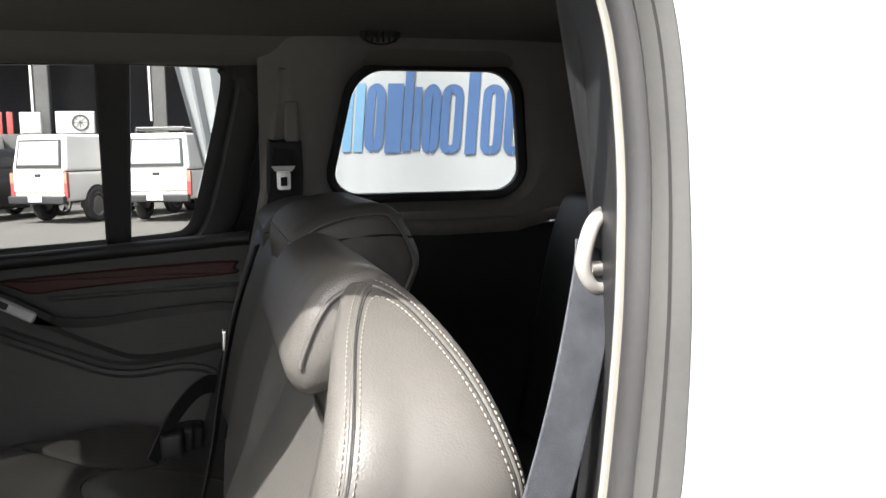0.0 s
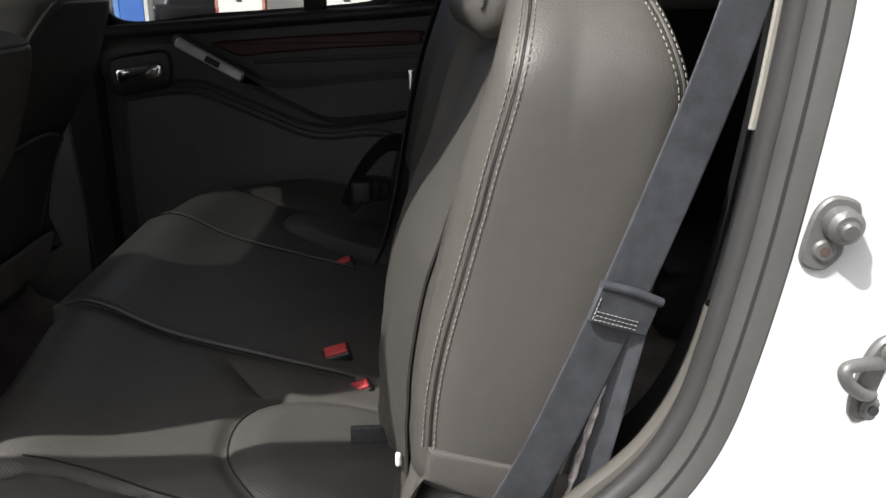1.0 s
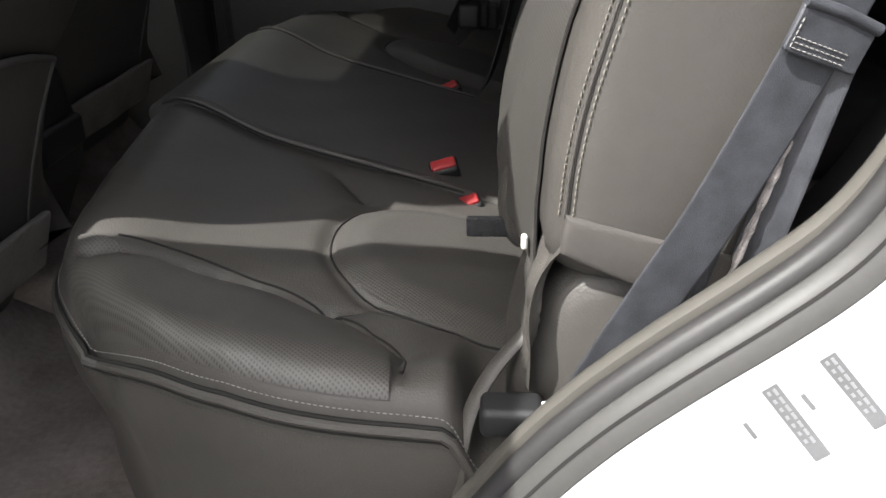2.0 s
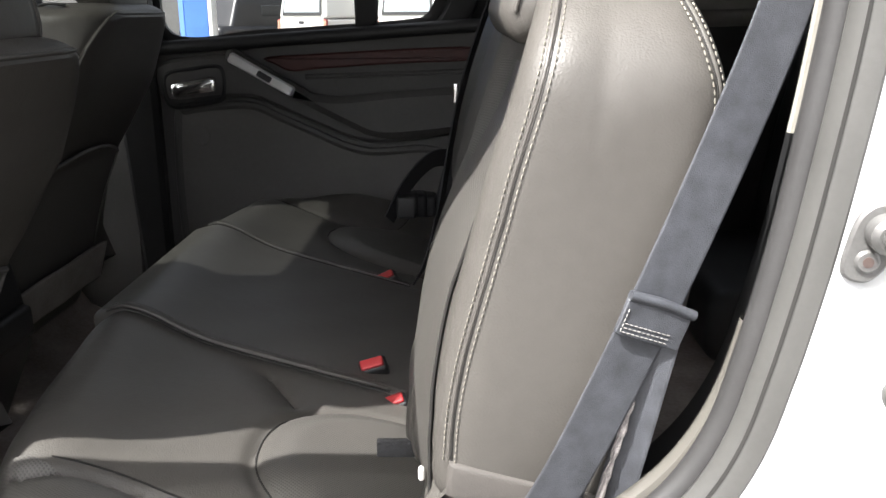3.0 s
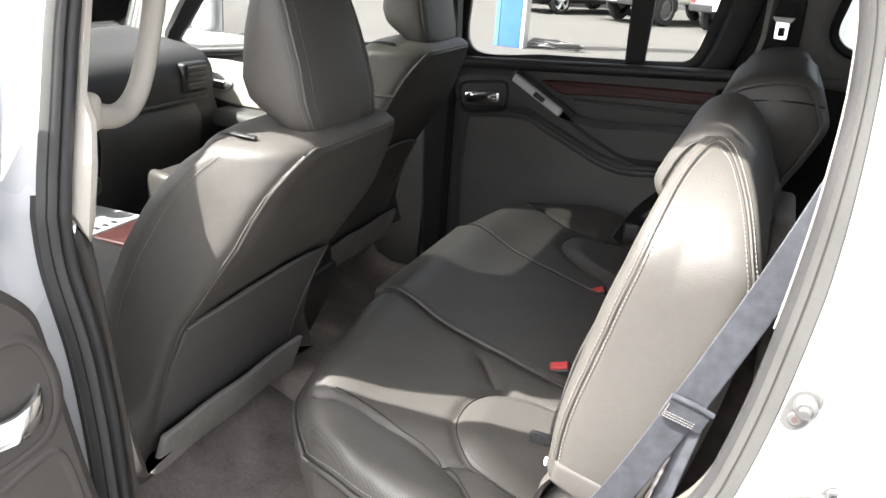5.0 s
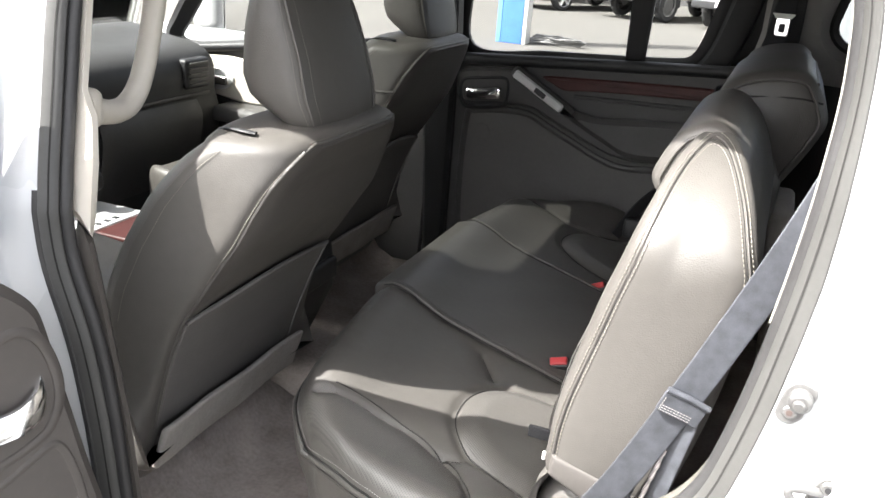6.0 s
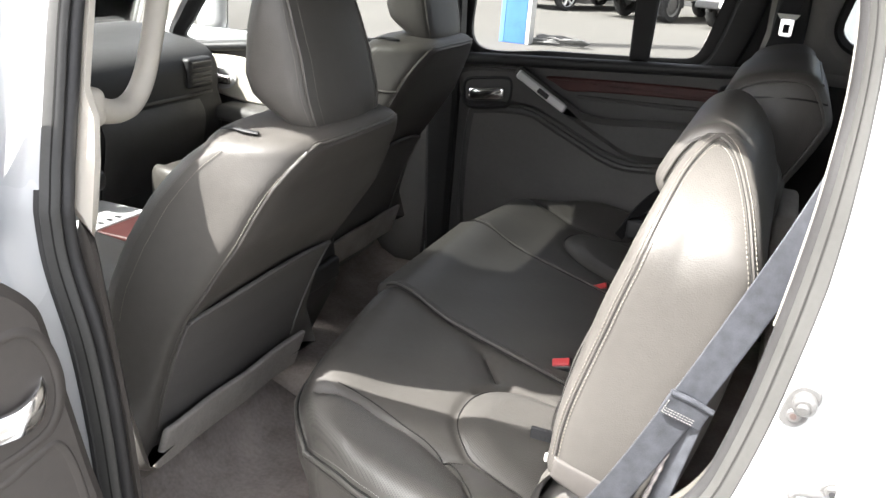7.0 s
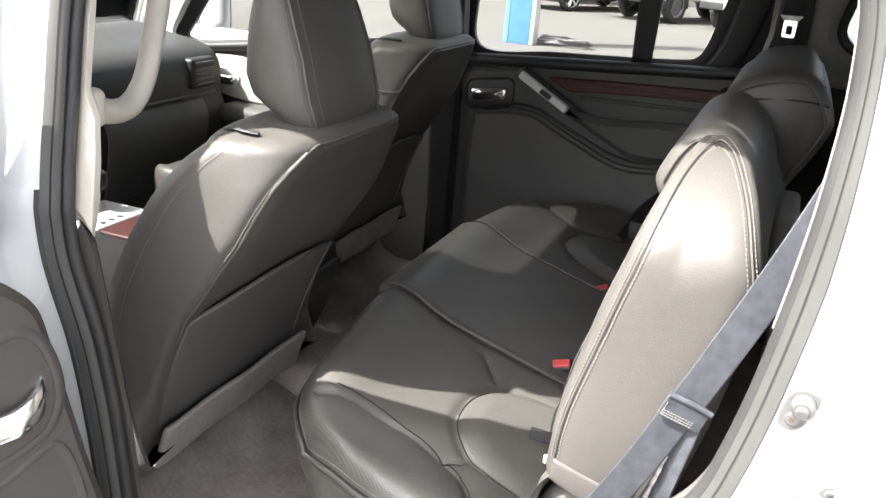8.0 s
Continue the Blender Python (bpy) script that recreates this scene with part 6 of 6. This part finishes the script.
# ---- front of the cabin ----
def dashboard():
    dash = thing("dashboard", (-1.3, 0.9, 0.7), "dark grey dashboard with glovebox and air vent", "dashboard")
    out = spline([(-1.12, 0.66), (-1.10, 0.80), (-1.08, 0.93), (-1.10, 1.00), (-1.10, 1.08), (-1.14, 1.135), (-1.25, 1.16), (-1.5, 1.17), (-1.55, 0.9), (-1.4, 0.62)], 60, True)
    piece("body", pillow(out, 0.20, 1.62, 0.03, 10), DASH, dash)
    glove = [(-1.096, 0.985), (-1.074, 0.93), (-1.094, 0.81), (-1.11, 0.72)]
    p = spline([(a, 1.05, b) for a, b in glove], 20)
    piece("glovebox_lid", ribbon([(a + 0.006, 1.27, c) for a, b, c in p], (0, 1, 0), 0.44, 0.012), PLASTIC, dash, "grey glovebox lid")
    piece("seam_strip", tube([(-1.094, 0.98, 1.0), (-1.094, 1.56, 1.0)], 0.005, 8), PLASTIC_GREY, dash)
    vent = piece("air_vent", rbox((-1.13, 1.44, 1.02), (-1.085, 1.56, 1.115), 0.012, (1, 3, 3)), PLASTIC_DARK, dash)
    for i in range(5):
        piece("vane", rbox((-1.086, 1.455, 1.034 + i * 0.016), (-1.08, 1.545, 1.040 + i * 0.016), 0.002, (1, 2, 1)), PLASTIC_GREY, vent)
    console = thing("centre_console", (-0.8, 0.87, 0.52), "centre console with shifter, silver plate and red wood", "console")
    piece("body", rbox((-1.10, 0.745, 0.52), (-0.36, 0.98, 0.790), 0.03, (8, 4, 4)), PLASTIC_GREY, console)
    rake = lambda q: np.stack([q[:, 0] - (q[:, 0] > -0.40) * (0.16 * (q[:, 2] - 0.72) + 0.62 * np.maximum(0, 0.735 - q[:, 2])), q[:, 1], q[:, 2]], 1)
    box = piece("storage_box", rbox((-0.64, 0.775, 0.55), (-0.268, 0.968, 0.885), 0.025, (8, 4, 6), rake), PLASTIC_DARK, console, "dark storage box of the console")
    piece("armrest_lid", rbox((-0.645, 0.770, 0.888), (-0.292, 0.973, 0.930), 0.018, (8, 4, 2)), LEATHER, box, "padded leather lid")
    piece("cup_tray", rbox((-0.285, 0.80, 0.745), (-0.262, 0.945, 0.80), 0.010, (2, 4, 2)), PLASTIC_DARK, box)
    piece("shifter_plate", rbox((-1.00, 0.765, 0.787), (-0.845, 0.95, 0.801), 0.006, (2, 2, 1)), SILVER, console, "satin silver shifter plate")
    piece("wood_plate", rbox((-0.842, 0.765, 0.785), (-0.72, 0.95, 0.799), 0.006, (2, 2, 1)), WOOD, console, "red wood console plate")
    lever = piece("shift_lever", tube([(-0.955, 0.875, 0.79), (-0.95, 0.875, 0.83), (-0.945, 0.875, 0.86)], 0.009, 10), CHROME, console, "chrome shift lever")
    piece("knob", rbox((-0.97, 0.850, 0.855), (-0.92, 0.90, 0.91), 0.02, (2, 2, 2)), PLASTIC_DARK, lever)
    for i in range(3):
        piece("gate_mark", rbox((-0.875, 0.80 + i * 0.03, 0.8005), (-0.858, 0.812 + i * 0.03, 0.8025), 0.0008, (1, 1, 1)), PLASTIC_DARK, console)


dashboard()


# ---- belts, buckles and catches ----
def near_belt():
    belt = thing("seat_belt", (0.60, 0.12, 0.85), "blue-grey woven seat belt hanging from its guide ring", "seat belt")
    path = spline([(0.719, 0.182, 1.378), (0.710, 0.168, 1.352), (0.682, 0.141, 1.280), (0.649, 0.124, 1.198), (0.606, 0.112, 1.094), (0.560, 0.107, 0.988), (0.530, 0.106, 0.930), (0.501, 0.106, 0.872), (0.472, 0.107, 0.812), (0.448, 0.112, 0.75)], 90)
    piece("strap", ribbon(path, (0.9, 0.20, -0.35), 0.0375, 0.0016, 13), WEBBING, belt, "ribbed blue-grey webbing")
    back_path = spline([(0.616, 0.116, 1.082), (0.608, 0.118, 1.04), (0.600, 0.121, 0.995), (0.591, 0.125, 0.945), (0.581, 0.130, 0.885), (0.57, 0.135, 0.82)], 40)
    piece("return_strap", ribbon(back_path, (0.95, -0.25, -0.1), 0.026, 0.0016, 7), WEBBING, belt, "twisted return webbing")
    e = np.array([p + np.array((-0.006 - 0.010 * k / 39, -0.0045, 0.0)) for k, p in enumerate(back_path)])
    piece("strap_edge", tube(e[10:], 0.0026 + 0.0007 * np.sin(np.arange(30) * 2.1) + 0.0004 * np.sin(np.arange(30) * 5.3), 8, flat=0.7), FRAY, belt, "frayed pale strap edge")
    twist = np.array([p + np.array((-0.016 - 0.018 * k / 39, -0.002, 0.0)) for k, p in enumerate(back_path)])
    piece("twisted_fold", tube(twist[10:], np.linspace(0.002, 0.006, 30), 10, flat=0.5), WEBBING, belt)
    # the sewn sleeve
    mid = np.array((0.6035, 0.1095, 1.088))
    d = np.array((0.035, 0.004, 0.095))
    d /= np.linalg.norm(d)
    a = np.array((0.9, 0.22, -0.35))
    a -= d * (a @ d)
    a /= np.linalg.norm(a)
    nrm = np.cross(a, d)
    nrm = nrm if nrm[1] < 0 else -nrm
    def sl(u, v, w):
        return tuple(mid + a * u + d * v + nrm * w)
    sleeve = piece("sleeve", prism(rrect(-0.022, -0.014, 0.027, 0.013, 0.003), 0.001, 0.005, sl, 0.001), WEBBING, belt, "sewn webbing sleeve")
    piece("sleeve_fold", tube([sl(-0.0215, 0.0135, 0.0035), sl(0, 0.0145, 0.004), sl(0.0275, 0.0125, 0.0045)], 0.0036, 10), WEBBING, sleeve)
    rows = [[sl(-0.018, v, 0.0055), sl(0.017, v, 0.0055)] for v in (-0.011, -0.008, -0.005)] + [[sl(-0.019, -0.011, 0.0055), sl(-0.019, 0.006, 0.0055)]]
    piece("stitching", join(*[stitches(r, 0.0024, 0.0009, 0.0006) for r in rows]), THREAD_GREY, sleeve, "pale zigzag stitching")
    # guide ring on the pillar
    ring = thing("belt_guide", (0.72, 0.18, 1.38), "pale grey plastic belt guide ring", "belt guide")
    loop = spline([(0.703, 0.168, 1.366), (0.706, 0.168, 1.386), (0.715, 0.173, 1.399), (0.729, 0.181, 1.402), (0.743, 0.189, 1.392), (0.746, 0.191, 1.366), (0.732, 0.182, 1.353), (0.712, 0.171, 1.352)], 48, True)
    piece("ring", tube(loop, 0.0056, 12, closed=True), TRIM_GREY, ring)
    piece("slot_bar", tube([(0.706, 0.169, 1.366), (0.743, 0.189, 1.362)], 0.0055, 10), TRIM_GREY, ring)
    piece("anchor_bolt", cylinder((0.727, 0.192, 1.384), (0.728, 0.168, 1.384), 0.0095, 16, 0.003), STEEL, ring)
    # anchor at the sill
    anchor = thing("belt_anchor", (0.42, 0.12, 0.80), "dark belt anchor cover beside the seat", "belt anchor")
    piece("cover", rbox((0.418, 0.104, 0.812), (0.462, 0.132, 0.836), 0.006, (3, 2, 2)), PLASTIC_DARK, anchor)
    piece("plate", rbox((0.459, 0.108, 0.816), (0.474, 0.124, 0.834), 0.004, (2, 1, 2)), WHITE_PL, anchor, "white clip")
    pull = thing("pull_strap", (0.43, 0.15, 0.82), "dark leather pull strap beside the cushion", "strap")
    cord = spline([(0.470, 0.175, 0.885), (0.450, 0.165, 0.862), (0.428, 0.152, 0.84), (0.412, 0.137, 0.815), (0.404, 0.124, 0.785), (0.400, 0.117, 0.74)], 30)
    piece("strap", tube(cord, np.linspace(0.006, 0.009, 30), 10, flat=0.55), LEATHER, pull)


def buckle(at, lean, label="black seat belt buckle with a red release button"):
    """A buckle head standing in the seat's fold."""
    b = thing("belt_buckle", at, label, "belt buckle", "belt buckles")
    m = Matrix.Translation(at) @ Euler([radians(v) for v in lean]).to_matrix().to_4x4()
    def sh(lo, hi, r):
        p, f = rbox(lo, hi, r, (2, 2, 2))
        return [tuple(m @ Vector(q)) for q in p], f
    piece("body", sh((-0.02, -0.0125, -0.07), (0.02, 0.0125, 0.0), 0.006), PLASTIC_DARK, b)
    piece("release_button", sh((-0.0165, -0.0080, -0.004), (0.0165, 0.0080, 0.004), 0.003), RED, b, "red release button")
    piece("stalk", sh((-0.012, -0.005, -0.13), (0.012, 0.005, -0.06), 0.004), WEBBING_DARK, b)


near_belt()
buckle((0.356, 0.672, 0.808), (34, -14, 8))
buckle((0.388, 0.612, 0.780), (30, -18, 10))
buckle((0.338, 1.090, 0.802), (30, -24, 8))


def far_belt():
    belt = thing("seat_belt", (0.60, 1.55, 0.9), "dark seat belt with a steel tongue on the dark pillar", "seat belt")
    cover = spline([(0.585, 1.462), (0.60, 1.475), (0.65, 1.475), (0.662, 1.455), (0.655, 1.30), (0.59, 1.30)], 30, True)
    piece("retractor_cover", prism(cover, 0.0, 0.03, lambda u, v, w: (u, 1.62 - w - 0.2 * (v - 1.3), v), 0.006), PLASTIC_DARK, belt)
    piece("pillar_slot", rbox((0.625, 1.545, 1.47), (0.655, 1.565, 1.56), 0.006, (1, 1, 2)), TRIM_GREY, belt)
    path = spline([(0.62, 1.545, 1.455), (0.612, 1.54, 1.40), (0.605, 1.535, 1.35), (0.585, 1.53, 1.28), (0.55, 1.50, 1.18), (0.50, 1.46, 1.05), (0.46, 1.44, 0.92), (0.44, 1.44, 0.84)], 50)
    piece("strap", ribbon(path, (0.8, 0.1, -0.3), 0.047, 0.002), WEBBING_DARK, belt)
    tl = lambda u, v, w: (0.616 + u, 1.522 - w + 0.05 * v, 1.396 + v)
    out, inn = np.array(rrect(-0.015, -0.03, 0.015, 0.012, 0.006)), np.array(rrect(-0.007, -0.022, 0.007, -0.002, 0.003))
    loops = [[tl(u, v, w) for u, v in q] for q, w in ((out, 0), (out, 0.004), (inn, 0.004), (inn, 0))]
    tongue = piece("tongue", loft(loops, around=True), CHROME, belt, "steel belt tongue")
    piece("tongue_grip", prism([(-0.018, 0.010), (0.018, 0.010), (0.026, 0.022), (-0.026, 0.022)], -0.002, 0.006, tl, 0.002), WHITE_PL, tongue)
    # middle belt lying by the far seat back
    mid = thing("lap_belt", (0.47, 1.03, 0.85), "black centre belt strap with bright metal tongue", "seat belt")
    p2 = spline([(0.53, 1.02, 1.30), (0.502, 1.025, 1.22), (0.482, 1.027, 1.15), (0.462, 1.04, 1.05), (0.445, 1.05, 0.95), (0.42, 1.06, 0.85), (0.40, 1.08, 0.80)], 40)
    piece("strap", ribbon(p2, (0.2, 1, 0), 0.045, 0.003), WEBBING_DARK, mid)
    piece("tongue", rbox((0.468, 1.012, 1.132), (0.478, 1.042, 1.166), 0.003, (1, 2, 2)), CHROME, mid, "bright metal tongue")
    heap = thing("belt_latches", (0.40, 1.40, 0.82), "heap of black belt latches on the leather cushion", "belt latch")
    rng = random.Random(8)
    for i in range(5):
        x, y, z = 0.36 + 0.03 * rng.random() + 0.02 * i, 1.33 + 0.05 * i, 0.86 + 0.03 * rng.random()
        piece("latch", rbox((x - 0.022, y - 0.03, z - 0.03), (x + 0.022, y + 0.03, z + 0.02), 0.009, (2, 2, 2)), PLASTIC_DARK, heap)
    lo = spline([(0.33, 1.30, 0.86), (0.37, 1.34, 0.93), (0.42, 1.40, 0.97), (0.46, 1.46, 0.95), (0.44, 1.50, 0.86)], 30)
    piece("strap", ribbon(lo, (0.3, 0.2, 0.9), 0.04, 0.004), WEBBING_DARK, heap)
    for q in ((0.352, 1.34, 0.905), (0.372, 1.40, 0.90)):
        piece("stud", rbox(tuple(np.array(q) - 0.005), tuple(np.array(q) + 0.005), 0.003, (1, 1, 1)), CHROME, heap)


far_belt()


def jamb_frame(x, z):
    """The door opening's point and outward normal nearest to (x, z)."""
    i = int(np.argmin(np.linalg.norm(OPENING - np.array((x, z)), axis=1)))
    return OPENING[i], OPEN_N[i]


def on_jamb(x, z, size=1.0):
    """A place on the flat of the jamb, with directions out from the opening, along it and off the metal."""
    c, n = jamb_frame(x, z)
    out = (x - c[0]) * n[0] + (z - c[1]) * n[1]
    p = np.array((x, 0.0412 - 0.123 * (out - 0.028), z))
    outw = np.array((n[0], -0.123, n[1])) / math.sqrt(1 + 0.123**2)
    along = np.array((-n[1], 0, n[0]))
    along = along if along[2] > 0 else -along
    face = np.cross(outw, along)
    face = face if face[1] < 0 else -face

    def pl(u, v, w):
        return tuple(p + outw * u * size + along * v * size + face * w * size)
    return p, pl


def striker():
    """A cast striker with a round pin, bolted to the jamb."""
    p, pl = on_jamb(0.704, 1.160, 0.95)
    s = thing("door_striker", tuple(p), "grey cast steel door striker on the white jamb", "striker")
    plate = spline([(-0.011, -0.020), (0.003, -0.023), (0.012, -0.012), (0.012, 0.0), (0.017, 0.010), (0.014, 0.022), (0.0, 0.024), (-0.009, 0.016), (-0.012, 0.0)], 40, True)
    body = piece("plate", prism(plate, -0.001, 0.005, pl, 0.0015), STEEL, s)
    piece("bolt_head", cylinder(pl(0.0, -0.010, 0.0045), pl(0.0, -0.010, 0.008), 0.0068, 18, 0.0015), STEEL, body)
    piece("bolt_socket", cylinder(pl(0.0, -0.010, 0.0078), pl(0.0, -0.010, 0.0086), 0.003, 12), AMBER_RUST, body)
    piece("pin", cylinder(pl(0.004, 0.009, 0.004), pl(0.005, 0.008, 0.020), 0.0105, 22, 0.003), STEEL, body)
    piece("pin_cap", cylinder(pl(0.005, 0.008, 0.019), pl(0.005, 0.007, 0.025), 0.0058, 16, 0.0015), STEEL, body)


def latch_loop():
    p, pl = on_jamb(0.740, 1.071)
    s = thing("door_latch_loop", tuple(p), "dark steel latch loop bolted to the jamb", "striker")
    plate = spline([(-0.004, -0.028), (0.010, -0.027), (0.016, -0.012), (0.018, 0.010), (0.014, 0.027), (0.0, 0.027), (-0.007, 0.008)], 40, True)
    body = piece("plate", prism(plate, -0.004, 0.006, pl, 0.002), STEEL, s)
    loop = spline([(0.004, -0.011, 0.004), (-0.006, -0.009, 0.014), (-0.020, -0.002, 0.020), (-0.024, 0.006, 0.020), (-0.014, 0.010, 0.016), (0.004, 0.010, 0.004)], 30)
    piece("loop", tube([pl(*q) for q in loop], 0.0042, 10), STEEL, body)
    for v in (-0.019, 0.018):
        piece("bolt_head", cylinder(pl(0.006, v, 0.005), pl(0.006, v, 0.010), 0.0075, 18, 0.002), STEEL, body)
        piece("bolt_socket", cylinder(pl(0.006, v, 0.0098), pl(0.006, v, 0.0108), 0.0032, 12), PLASTIC_DARK, body)


def jamb_labels():
    """Two printed stickers on the lower jamb; the small print is unreadable and stands as bars."""
    for x, z in ((0.573, 0.901), (0.601, 0.922)):
        p, pl = on_jamb(x, z)
        s = thing("sticker", tuple(p), "white sticker with grey header and small print", "sticker")
        sheet = piece("sheet", prism(rrect(-0.002, -0.020, 0.078, 0.0165, 0.001), 0.0012, 0.0018, pl, 0.0001), PAINT, s)
        piece("header", prism(rrect(0.0, 0.0062, 0.076, 0.0158, 0.0006), 0.0020, 0.0023, pl, 0.0001), GREY_INK, sheet, "grey printed header band")
        for k in range(2):
            for j in range(7):
                u0 = 0.0 + j * 0.0062
                piece("print_bar", prism(rrect(u0 + 0.002, 0.0080 + 0.0036 * k, u0 + 0.0068 - 0.002 * ((3 * j + k) % 3 == 0), 0.0098 + 0.0036 * k, 0.0003), 0.0024, 0.0027, pl, 0.0001), VINYL, sheet)
        piece("print_bar", prism(rrect(0.012, -0.0135, 0.024, -0.0110, 0.0004), 0.0020, 0.0024, pl, 0.0001), GREY_INK, sheet)
        piece("red_mark", prism(rrect(0.062, 0.0080, 0.0700, 0.0140, 0.002), 0.0024, 0.0028, pl, 0.0001), RED_INK, sheet)


striker()
latch_loop()
jamb_labels()
